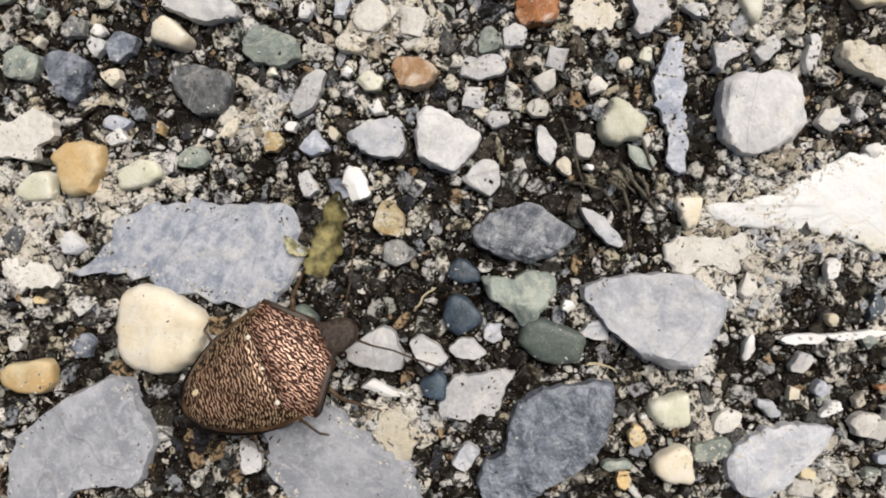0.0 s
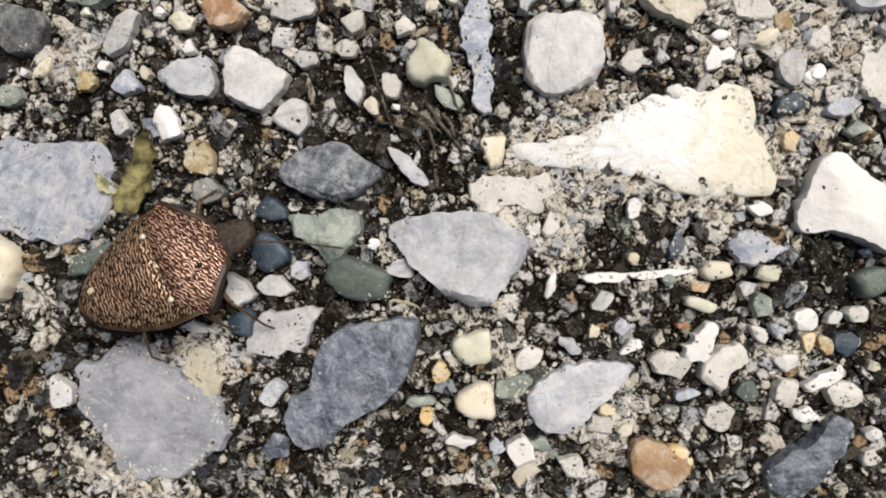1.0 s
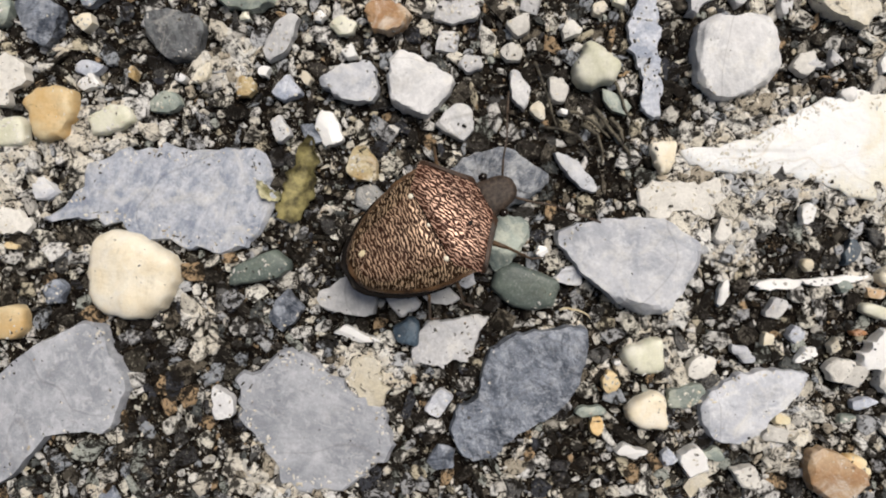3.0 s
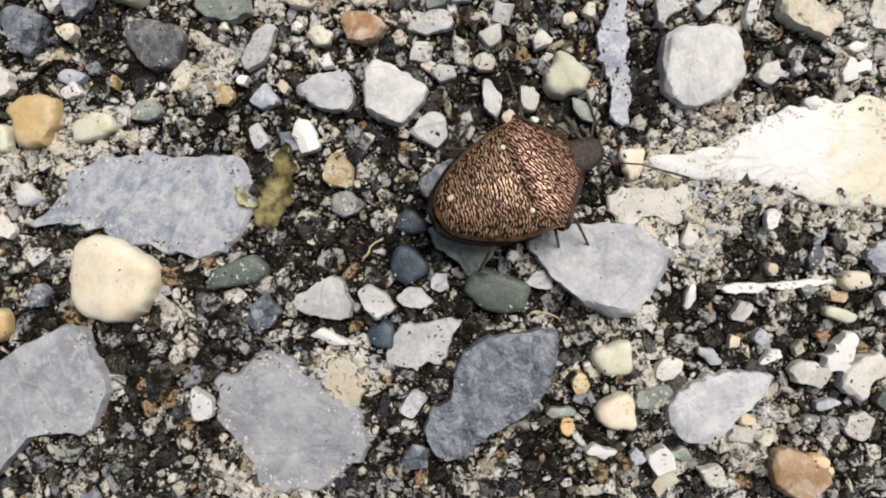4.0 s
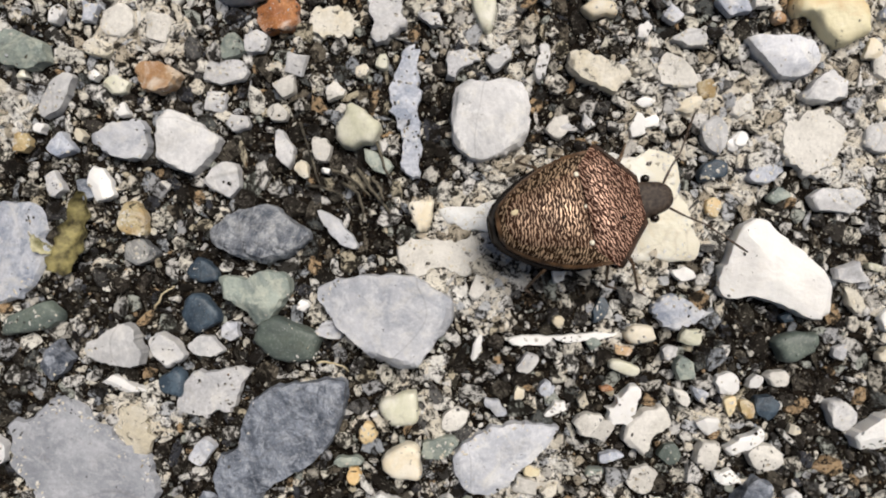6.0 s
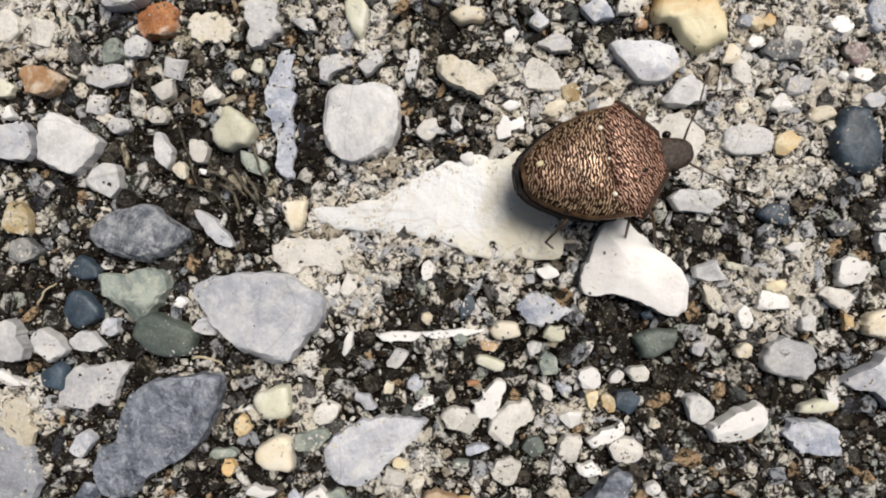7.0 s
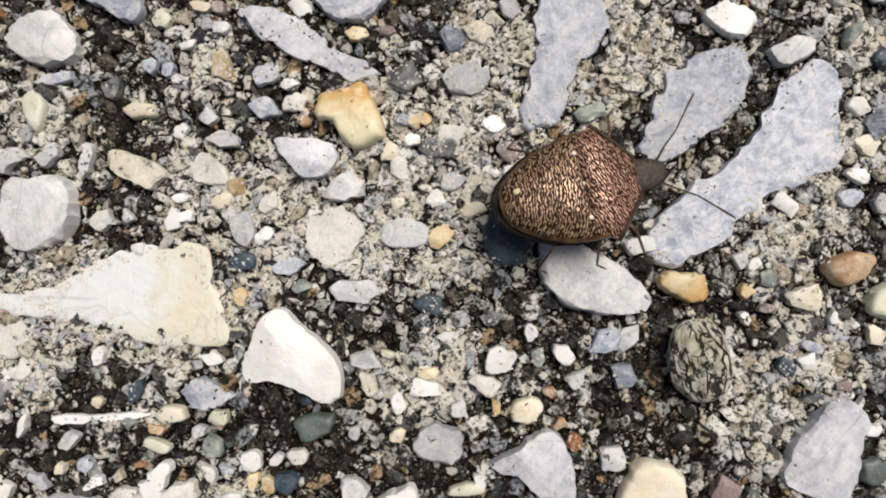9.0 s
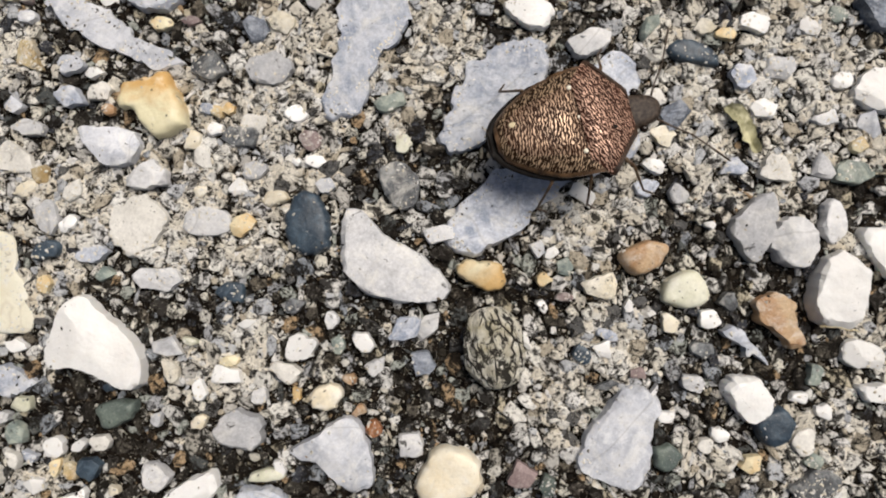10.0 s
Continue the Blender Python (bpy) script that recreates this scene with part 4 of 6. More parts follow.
pebble(PALE, 18.49, 4.52, 1.09, 1.29, -2, 0.5, 144)
pebble(IVORY, 17.58, 5.62, 0.90, 0.62, 15, 0.4, 145)
pebble(WHITE, 19.40, 4.41, 0.55, 0.58, 12, 0.4, 146)
slab(DARK, 24.55, 10.59, 0.5, 147, (-0.8, -0.2), (0.1, 0.7), (0.8, -0.2), (0.1, -0.7))
slab(GREY_PITTED, 26.95, 10.46, 0.5, 148, (-1.0, 0.2), (0.3, 0.7), (1.0, 0.1), (0.3, -0.7), (-0.7, -0.6))
pebble(DARK, 25.95, 7.80, 1.45, 0.83, 5, 0.4, 149)
pebble(IVORY, 23.94, 7.63, 0.72, 0.79, 0, 0.4, 150)
pebble(IVORY, 27.27, 5.44, 1.00, 0.58, 15, 0.4, 151)
pebble(OCHRE, 26.06, 4.31, 0.95, 0.79, 62, 0.4, 152)
pebble(WHITE, 25.83, 5.79, 0.73, 0.73, 41, 0.4, 153)
pebble(IVORY, 24.37, 5.65, 0.56, 0.52, -21, 0.4, 154)
pebble(DARK_GREEN, 21.39, -2.91, 1.51, 0.94, 17, 0.5, 155)
slab(BLUE_GREY, 26.92, -6.37, 0.4, 156, (-1.1, 0.6), (1.1, 0.5), (1.1, -0.4), (-0.4, -0.6))
pebble(LIME, 27.13, -5.19, 1.33, 0.42, 6, 0.3, 157)
pebble(IVORY, 24.50, -3.22, 0.83, 0.52, 8, 0.35, 158)
slab(GREY_PITTED, 6.71, 8.74, 0.4, 159, (-0.7, 0.8), (0.4, 0.9), (0.7, 0.4), (0.5, -0.7), (-0.5, -0.9))
pebble(PALE, 8.41, 8.63, 1.12, 0.62, -16, 0.4, 160)
slab(GREY_PITTED, 9.29, 7.09, 0.4, 161, (-0.6, 0.1), (-0.2, 0.5), (0.5, 0.5), (0.6, -0.1), (-0.4, -0.5))
pebble(PALE, 10.80, 7.28, 1.21, 0.58, 49, 0.4, 162)
pebble(PALE, 12.32, 7.15, 1.43, 0.62, 69, 0.4, 163)
pebble(WHITE_PITTED, 3.09, 6.24, 0.87, 0.83, -7, 0.4, 164)
pebble(GREY_PITTED, 0.94, 6.71, 1.85, 0.83, 7, 0.3, 165)
pebble(GREY_PITTED, 1.93, 7.81, 0.88, 0.92, 10, 0.4, 166)
pebble(WHITE_PITTED, 4.40, 4.00, 0.72, 1.08, 13, 0.4, 167)
pebble(IVORY, 3.69, 3.16, 0.65, 0.58, 10, 0.4, 168)
slab(GREY_PITTED, 0.55, -4.89, 0.2, 169, (-1.4, -0.8), (-0.8, 0.6), (0.4, 0.9), (1.4, 0.8), (1.0, -0.4), (-0.2, -0.9))
pebble(GREY, 0.23, -7.05, 1.27, 0.80, 39, 0.4, 170)
pebble(NAVY, -0.91, -4.58, 0.92, 0.96, 13, 0.4, 171)
slab(IVORY_PITTED, -2.29, -6.30, 0.12, 172, (-0.7, 0.7), (0.3, 0.9), (0.7, -0.0), (0.6, -0.9), (-0.2, -0.9), (-0.7, -0.1))
pebble(OCHRE_PITTED, -2.43, 1.27, 1.24, 1.16, -0, 0.4, 173)
pebble(DARK, -2.20, 0.13, 1.33, 0.90, 13, 0.4, 174)
slab(IVORY_PITTED, 4.75, 8.58, 0.12, 175, (-1.0, 0.4), (0.4, 0.6), (1.0, -0.1), (0.6, -0.6), (-0.7, -0.3))
slab(WHITE_PITTED, -15.52, 4.32, 0.4, 176, (-1.1, 0.5), (0.3, 0.9), (1.1, 0.7), (1.0, -0.2), (0.1, -0.9), (-1.1, -0.8))
slab(WHITE_PITTED, -15.30, -0.58, 0.15, 177, (-1.2, 0.3), (0.0, 0.6), (1.2, -0.2), (0.9, -0.6), (-0.8, -0.6))
pebble(OCHRE, -15.41, -4.30, 1.94, 1.16, 3, 0.4, 178)
pebble(SLATE, -12.09, 7.59, 1.03, 0.96, 43, 0.4, 179)
pebble(DARK, -15.96, 0.69, 1.01, 0.80, -24, 0.4, 180)
pebble(WHITE_PITTED, 41.79, 9.65, 1.07, 0.75, -11, 0.4, 182)
pebble(NAVY, 25.60, 1.79, 1.09, 0.75, -4, 0.3, 183)
pebble(PALE, 33.58, 4.27, 1.41, 0.87, 17, 0.45, 184)
pebble(PALE, 24.69, 4.45, 1.84, 1.25, 8, 0.3, 187)
pebble(WHITE, 19.13, 4.21, 0.47, 0.48, -5, 0.3, 190)
pebble(BLUE_GREY, 20.07, 3.09, 1.38, 0.72, 13, 0.4, 191)
pebble(GREEN, 20.72, 2.40, 0.90, 0.64, 17, 0.3, 192)
pebble(NAVY, 18.40, 3.24, 1.14, 0.68, 20, 0.3, 193)
pebble(WHITE, 15.76, 4.90, 0.68, 0.80, 0, 0.4, 195)
pebble(PALE, 41.74, -1.76, 1.14, 0.21, -130, 0.3, 196)
pebble(PALE, 43.37, -1.29, 1.07, 0.75, 1, 0.4, 197)
pebble(GREEN, 47.94, -0.81, 1.07, 0.83, -4, 0.4, 198)
pebble(WHITE, 47.31, -1.73, 0.85, 0.46, 1, 0.4, 199)
pebble(DARK, 48.10, -5.00, 1.96, 1.14, 14, 0.4, 200)
pebble(DARK_GREEN, 42.40, -4.08, 1.00, 1.04, -57, 0.4, 201)
pebble(WHITE, 43.94, 1.18, 0.79, 0.79, 1, 0.4, 202)
pebble(IVORY, 42.43, 0.99, 0.76, 0.83, 9, 0.4, 203)
pebble(DARK, 44.71, 1.90, 0.91, 0.75, 22, 0.4, 204)
pebble(GREY_PITTED, 37.34, 3.72, 0.87, 0.75, 31, 0.4, 205)
pebble(WHITE, 37.89, 3.57, 0.63, 0.42, 32, 0.3, 206)
pebble(OCHRE, 37.58, 2.54, 0.78, 0.62, 17, 0.4, 207)
pebble(NAVY, 20.31, -5.12, 0.88, 0.83, -6, 0.4, 210)
pebble(WHITE, 25.53, -1.39, 1.53, 1.04, -7, 0.4, 212)
pebble(WHITE, 24.51, -2.01, 0.55, 0.96, 13, 0.4, 213)
pebble(WHITE, 27.67, -4.90, 0.96, 0.42, -62, 0.3, 214)
pebble(OCHRE, 28.30, -2.09, 0.54, 0.58, 1, 0.3, 216)
pebble(RUST, 31.25, -3.30, 0.58, 0.62, 23, 0.3, 217)
pebble(TAN, 30.64, -2.62, 0.45, 0.50, 15, 0.3, 218)
pebble(GREEN, -15.15, 8.89, 0.41, 0.50, -1, 0.35, 219)
pebble(DARK, -13.86, 8.17, 0.94, 0.80, 12, 0.35, 220)
pebble(WHITE, -12.94, 8.11, 0.52, 0.44, -12, 0.35, 221)
pebble(IVORY, -15.09, 7.72, 0.53, 0.44, -12, 0.35, 222)
pebble(PALE, -12.99, 7.56, 0.65, 0.80, -19, 0.35, 223)
pebble(WHITE, -12.26, 4.31, 0.74, 0.70, -34, 0.35, 224)
pebble(BLUE_GREY, -12.21, 4.77, 1.13, 0.60, -5, 0.35, 225)
pebble(OCHRE_PITTED, -10.68, 4.56, 0.32, 0.60, 18, 0.35, 226)
pebble(LIME, -11.49, 2.90, 1.58, 0.90, 15, 0.35, 227)
pebble(PALE, -8.90, 4.37, 0.41, 0.32, -9, 0.35, 228)
pebble(IVORY_PITTED, -8.14, 4.50, 0.78, 0.50, 50, 0.35, 229)
pebble(OCHRE_PITTED, -6.63, 4.09, 0.71, 0.90, -0, 0.35, 230)
pebble(LIME, -3.21, 6.18, 0.92, 0.70, 12, 0.35, 231)
pebble(WHITE, -4.01, 6.53, 0.51, 0.44, 11, 0.35, 232)
pebble(WHITE, -2.91, 5.27, 0.70, 0.50, -0, 0.35, 233)
pebble(IVORY, -4.51, 4.38, 0.64, 0.36, -39, 0.35, 234)
pebble(WHITE, -6.02, 4.59, 0.50, 0.50, -0, 0.35, 235)
pebble(LIME, -6.68, 6.57, 0.41, 0.40, -9, 0.35, 236)
pebble(GREY_PITTED, -5.41, 2.53, 0.95, 0.90, -18, 0.35, 237)
pebble(IVORY_PITTED, -3.76, 7.54, 1.05, 0.70, -17, 0.35, 238)
pebble(WHITE_PITTED, -3.11, 8.49, 1.30, 1.20, -0, 0.35, 239)
pebble(WHITE_PITTED, -1.66, 8.37, 1.35, 1.20, -27, 0.35, 240)
pebble(BLUE_GREY, -4.27, 8.90, 0.80, 0.80, -1, 0.35, 241)
pebble(PALE, -5.43, 8.81, 0.55, 0.80, -22, 0.35, 242)
pebble(GREEN, 1.08, 7.65, 0.90, 0.90, -0, 0.35, 243)
pebble(GREY_PITTED, 0.54, 5.66, 0.89, 0.80, 26, 0.35, 244)
pebble(GREY_PITTED, 1.28, 4.85, 0.92, 0.70, 12, 0.35, 245)
pebble(WHITE_PITTED, 2.77, 5.20, 0.90, 0.70, -7, 0.35, 246)
pebble(WHITE, 4.59, 3.15, 0.39, 0.28, -0, 0.35, 247)
pebble(WHITE_PITTED, 4.85, 5.98, 0.70, 0.70, -9, 0.35, 248)
pebble(IVORY_PITTED, 5.83, 6.77, 0.50, 0.60, -12, 0.35, 249)
pebble(LIME, 6.57, 7.06, 0.41, 0.56, -15, 0.35, 250)
pebble(WHITE_PITTED, 12.91, 4.80, 0.80, 0.80, 14, 0.35, 251)
pebble(WHITE, 14.41, 3.66, 0.49, 0.60, -12, 0.35, 252)
pebble(WHITE_PITTED, -15.89, -3.10, 0.69, 0.60, -26, 0.35, 253)
pebble(SLATE, -13.44, -3.19, 0.82, 0.90, -7, 0.35, 254)
pebble(OCHRE, -14.98, -1.58, 0.42, 0.36, -14, 0.35, 255)
pebble(WHITE, 3.79, -1.70, 0.40, 0.50, -11, 0.35, 256)
pebble(GREY, 4.73, -2.59, 0.91, 0.80, -12, 0.35, 257)
pebble(PALE, 0.38, -3.29, 1.30, 0.80, -9, 0.35, 258)
pebble(GREY, 1.18, -2.70, 0.69, 0.70, 0, 0.35, 259)
pebble(WHITE, 10.11, -3.14, 1.02, 0.36, 67, 0.35, 260)
pebble(GREY_PITTED, 11.89, -3.65, 0.87, 0.70, 27, 0.35, 261)
pebble(WHITE, 12.98, -0.46, 0.59, 0.70, 10, 0.35, 262)
pebble(IVORY, 13.01, -2.20, 0.49, 0.36, -7, 0.35, 263)
pebble(BLUE_GREY, 12.56, -4.62, 0.58, 0.60, 0, 0.35, 266)
pebble(IVORY_PITTED, 13.87, -5.01, 0.52, 0.56, -22, 0.35, 267)
pebble(WHITE_PITTED, 14.10, -5.78, 1.03, 0.90, -22, 0.35, 268)
pebble(GREEN, 14.22, -2.95, 0.58, 0.40, 0, 0.35, 269)
pebble(NAVY, 14.49, -1.78, 0.57, 0.90, -20, 0.35, 270)
pebble(OCHRE, 6.19, -6.27, 0.69, 0.70, -8, 0.35, 271)
pebble(GREEN, 5.55, -7.31, 0.98, 0.44, 0, 0.35, 272)
pebble(WHITE, 6.39, -5.65, 0.30, 0.28, -7, 0.35, 273)
pebble(IVORY, 11.59, -4.82, 0.44, 0.50, -12, 0.35, 275)
pebble(RUST, 14.73, -4.52, 0.49, 0.30, 5, 0.35, 278)
pebble(LIME, 17.68, -2.69, 0.78, 0.60, -7, 0.35, 279)
pebble(PALE, 16.91, -3.24, 0.43, 0.60, -26, 0.35, 280)
pebble(WHITE, 18.94, -4.29, 0.86, 0.80, -26, 0.35, 281)
pebble(WHITE, 19.94, -4.23, 0.49, 0.44, 12, 0.35, 282)
pebble(WHITE_PITTED, 20.71, -4.07, 0.77, 0.70, -30, 0.35, 283)
pebble(OCHRE, 19.08, -5.11, 0.49, 0.64, -11, 0.35, 284)
pebble(BLUE_GREY, 18.02, -4.69, 0.62, 0.56, -38, 0.35, 286)
pebble(WHITE_PITTED, 17.35, -4.84, 0.68, 0.50, -45, 0.35, 287)
pebble(IVORY, 21.29, -5.91, 0.51, 0.44, -21, 0.35, 288)
pebble(DARK_GREEN, 17.01, -6.84, 0.79, 0.80, -13, 0.35, 289)
pebble(BLUE_GREY, 14.84, -6.97, 0.90, 0.50, 13, 0.35, 290)
pebble(GREEN, 14.21, -7.52, 0.78, 0.30, 8, 0.35, 291)
pebble(IVORY_PITTED, 12.71, -8.23, 0.57, 0.50, 32, 0.35, 292)
pebble(BLUE_GREY, 8.17, -8.89, 0.60, 0.60, 10, 0.35, 293)
pebble(WHITE_PITTED, 10.86, -9.48, 1.51, 0.90, -14, 0.35, 294)
pebble(OCHRE, 14.61, -9.22, 0.87, 1.00, 27, 0.35, 295)
pebble(WHITE, 21.29, -8.28, 0.49, 0.44, 12, 0.35, 296)
pebble(WHITE_PITTED, 21.14, -9.10, 0.69, 0.60, -33, 0.35, 297)
pebble(OCHRE, 12.07, -7.55, 0.59, 0.40, -9, 0.35, 298)
pebble(OCHRE, 5.74, -7.80, 0.49, 0.60, 1, 0.35, 300)
pebble(GREY_PITTED, 14.01, 4.95, 0.50, 0.70, 12, 0.35, 303)
pebble(OCHRE, 18.45, 1.91, 0.59, 0.70, 10, 0.35, 304)
pebble(WHITE_PITTED, 19.36, 5.50, 0.62, 1.00, -39, 0.35, 305)
pebble(OCHRE_PITTED, 18.20, 6.14, 0.88, 0.90, -6, 0.35, 306)
pebble(WHITE_PITTED, 17.08, 6.78, 1.49, 1.20, -24, 0.35, 307)
pebble(GREY, 19.07, 10.44, 1.07, 0.83, 12, 0.35, 309)
pebble(WHITE, 20.07, 10.18, 0.74, 0.42, 8, 0.35, 310)
pebble(WHITE_PITTED, 20.28, 9.44, 0.95, 0.73, 7, 0.35, 311)
pebble(OCHRE_PITTED, 17.54, 10.75, 1.17, 1.25, 11, 0.35, 312)
pebble(GREY, 16.99, 8.84, 0.76, 0.73, 34, 0.35, 313)
pebble(OCHRE, 25.33, 8.84, 0.63, 0.42, 10, 0.35, 314)
pebble(BLUE_GREY, 24.50, 8.89, 0.62, 0.52, 0, 0.35, 315)
pebble(WHITE, 24.87, 8.11, 0.73, 0.58, 9, 0.35, 316)
pebble(GREY_PITTED, 26.43, 6.50, 0.95, 0.83, 13, 0.35, 317)
pebble(WHITE_PITTED, 26.37, 8.22, 1.08, 0.94, 17, 0.35, 318)
pebble(WHITE, 27.96, 8.65, 0.98, 0.62, -18, 0.35, 319)
pebble(PLUM, 28.53, 7.72, 0.83, 0.83, 8, 0.35, 320)
pebble(WHITE, 28.74, 6.92, 0.82, 0.58, -2, 0.35, 321)
pebble(WHITE, 28.02, 6.86, 0.42, 0.33, 9, 0.35, 322)
pebble(GREY, 29.16, 5.95, 0.83, 0.62, -7, 0.35, 323)
pebble(LIME, 32.16, 7.64, 0.72, 0.83, 9, 0.35, 324)
pebble(DARK, 28.06, 1.28, 0.82, 0.62, -6, 0.35, 326)
pebble(WHITE, 26.27, 0.63, 0.93, 0.46, -6, 0.35, 327)
pebble(OCHRE, 25.61, -0.83, 0.83, 0.42, 8, 0.35, 328)
pebble(LIME, 24.11, -0.13, 0.52, 0.33, -10, 0.35, 329)
pebble(GREY_PITTED, 26.85, -2.15, 0.68, 0.73, -26, 0.35, 330)
pebble(GREY_PITTED, 22.90, -3.20, 0.55, 0.62, -21, 0.35, 331)
pebble(IVORY_PITTED, 23.40, -1.33, 1.15, 0.62, -63, 0.35, 332)
pebble(TAN, 30.31, -1.47, 0.62, 0.46, -9, 0.35, 334)
pebble(GREEN, 29.85, -0.14, 0.52, 0.73, -11, 0.35, 335)
pebble(PALE, 29.54, 0.78, 0.52, 0.62, 12, 0.35, 336)
pebble(NAVY, 21.03, -1.94, 0.53, 0.46, -10, 0.35, 344)
pebble(LIME, 15.11, 12.61, 0.67, 0.73, -9, 0.35, 345)
pebble(IVORY, 16.57, 13.12, 0.77, 0.46, 1, 0.35, 346)
pebble(PLUM, 17.34, 13.07, 0.56, 0.52, -11, 0.35, 347)
pebble(BLUE_GREY, 14.66, 10.74, 0.64, 0.62, -30, 0.35, 348)
pebble(BLUE_GREY, 15.37, 10.64, 0.45, 0.62, -13, 0.35, 349)
pebble(DARK, 13.20, 9.90, 0.70, 0.83, -17, 0.35, 350)
pebble(WHITE, 16.17, 11.64, 0.77, 0.58, 46, 0.35, 351)
pebble(WHITE, 15.93, 8.25, 0.77, 0.62, 9, 0.35, 356)
pebble(WHITE, 16.05, 5.70, 0.87, 0.42, 1, 0.35, 358)
pebble(WHITE, 16.17, 4.95, 0.69, 0.62, 19, 0.35, 359)
pebble(GREY_PITTED, 13.28, 4.79, 0.77, 0.62, 1, 0.35, 360)
pebble(OCHRE, 22.65, 12.10, 0.87, 0.52, 6, 0.35, 361)
pebble(PLUM, 23.78, 12.22, 0.79, 0.42, 17, 0.35, 362)
pebble(GREY, 17.41, 12.31, 0.66, 0.52, 10, 0.35, 363)
pebble(OCHRE, 24.93, 8.73, 0.54, 0.46, -6, 0.35, 368)
pebble(IVORY_PITTED, 27.29, 12.26, 1.10, 0.73, 12, 0.35, 369)
pebble(WHITE, 37.57, 1.55, 0.44, 0.58, 15, 0.35, 372)
pebble(PLUM, 38.46, 1.88, 0.74, 0.37, 9, 0.35, 373)
pebble(GREEN, 38.40, 3.05, 0.64, 0.73, 11, 0.35, 374)
pebble(IVORY_PITTED, 43.59, 12.39, 1.08, 0.83, 38, 0.35, 375)
pebble(OCHRE, 44.40, 12.13, 0.76, 0.46, -7, 0.35, 376)
pebble(WHITE, 45.52, 12.58, 1.12, 0.73, -16, 0.35, 377)
pebble(GREEN, 48.67, 12.91, 0.78, 0.73, 17, 0.35, 378)
pebble(WHITE, 47.56, 12.46, 0.88, 0.62, -13, 0.35, 379)
pebble(OCHRE, 49.48, 7.90, 0.75, 0.58, 9, 0.35, 380)
pebble(WHITE, 48.87, 10.37, 0.92, 0.62, 22, 0.35, 381)
pebble(GREY_PITTED, 42.67, 5.94, 0.76, 0.83, -7, 0.35, 382)
pebble(BLUE_GREY, 41.54, 6.13, 1.08, 0.73, 7, 0.35, 383)
pebble(IVORY, 42.05, 8.14, 0.89, 0.73, -13, 0.35, 384)
pebble(WHITE, 43.92, 4.78, 0.65, 0.31, -8, 0.35, 385)
pebble(BLUE_GREY, 44.85, 7.06, 1.33, 0.73, 15, 0.35, 386)
pebble(WHITE, 36.93, 0.27, 0.96, 0.42, 118, 0.35, 389)
pebble(BLUE_GREY, 40.03, 0.50, 0.91, 0.42, -19, 0.35, 390)
pebble(DARK, 43.68, -0.00, 0.88, 0.62, 15, 0.35, 391)
pebble(PLUM, 41.24, -0.91, 0.67, 0.58, -17, 0.35, 392)
pebble(DARK, 40.12, -1.42, 1.18, 0.33, 7, 0.35, 393)
pebble(WHITE, 40.87, 1.60, 0.44, 0.62, 15, 0.35, 394)
pebble(WHITE, 42.33, -2.54, 0.72, 0.46, 28, 0.35, 395)
pebble(WHITE, 48.39, -2.24, 0.60, 0.62, 46, 0.35, 396)
pebble(WHITE_PITTED, 47.55, -3.32, 1.21, 1.04, 46, 0.35, 397)
pebble(GREEN, 47.99, -4.11, 0.71, 0.62, 28, 0.35, 398)
pebble(OCHRE, 45.60, -4.27, 0.75, 0.83, -7, 0.35, 399)
pebble(WHITE, 44.42, -3.24, 0.75, 0.62, -7, 0.35, 400)
pebble(WHITE_PITTED, 43.89, -3.62, 0.68, 0.73, 40, 0.35, 401)
pebble(DARK_GREEN, 37.95, -5.32, 0.81, 0.83, -22, 0.35, 402)
pebble(OCHRE_PITTED, 19.65, -5.20, 0.48, 0.62, 28, 0.35, 404)
pebble(PALE, 29.61, 1.77, 0.55, 0.46, 13, 0.35, 410)
pebble(GREY_PITTED, 31.25, -0.94, 0.96, 0.62, 28, 0.35, 411)


stone_cells = taken.copy()


# ---- grit between the stones ----
def icosphere(level):
    bm = bmesh.new()
    bmesh.ops.create_icosphere(bm, subdivisions=level, radius=1.0)
    v = np.array([p.co[:] for p in bm.verts])
    f = np.array([[p.index for p in q.verts] for q in bm.faces])
    bm.free()
    return v, f


def octahedron():
    v = np.array([(1, 0, 0), (-1, 0, 0), (0, 1, 0), (0, -1, 0), (0, 0, 1), (0, 0, -1)], float)
    f = np.array([(0, 2, 4), (2, 1, 4), (1, 3, 4), (3, 0, 4), (2, 0, 5), (1, 2, 5), (3, 1, 5), (0, 3, 5)])
    return v, f


def chips(rng, base, count, planes, long=1.0):
    """count broken grains of about unit size: a ball cut by random planes."""
    n = rng.normal(size=(count, planes, 3))
    n /= np.linalg.norm(n, axis=2, keepdims=True)
    d = rng.uniform(0.30, 0.72, (count, planes))
    reach = np.einsum("cpk,vk->cpv", n, base)
    cut = np.where(reach > 0.05, d[:, :, None] / np.maximum(reach, 0.05), 9.0).min(1)
    out = base[None] * np.minimum(1.0, cut)[:, :, None]
    out = out * np.stack([rng.uniform(0.95, 1.9, count) * long, rng.uniform(0.65, 1.1, count) / long ** 0.6, rng.uniform(0.32, 0.60, count)], 1)[:, None]
    return turned(rng, out)


def turned(rng, out):
    a = rng.uniform(0, 2 * math.pi, len(out))
    c, s = np.cos(a)[:, None], np.sin(a)[:, None]
    return np.stack([out[..., 0] * c - out[..., 1] * s, out[..., 0] * s + out[..., 1] * c, out[..., 2]], 2)


SIDES = 7


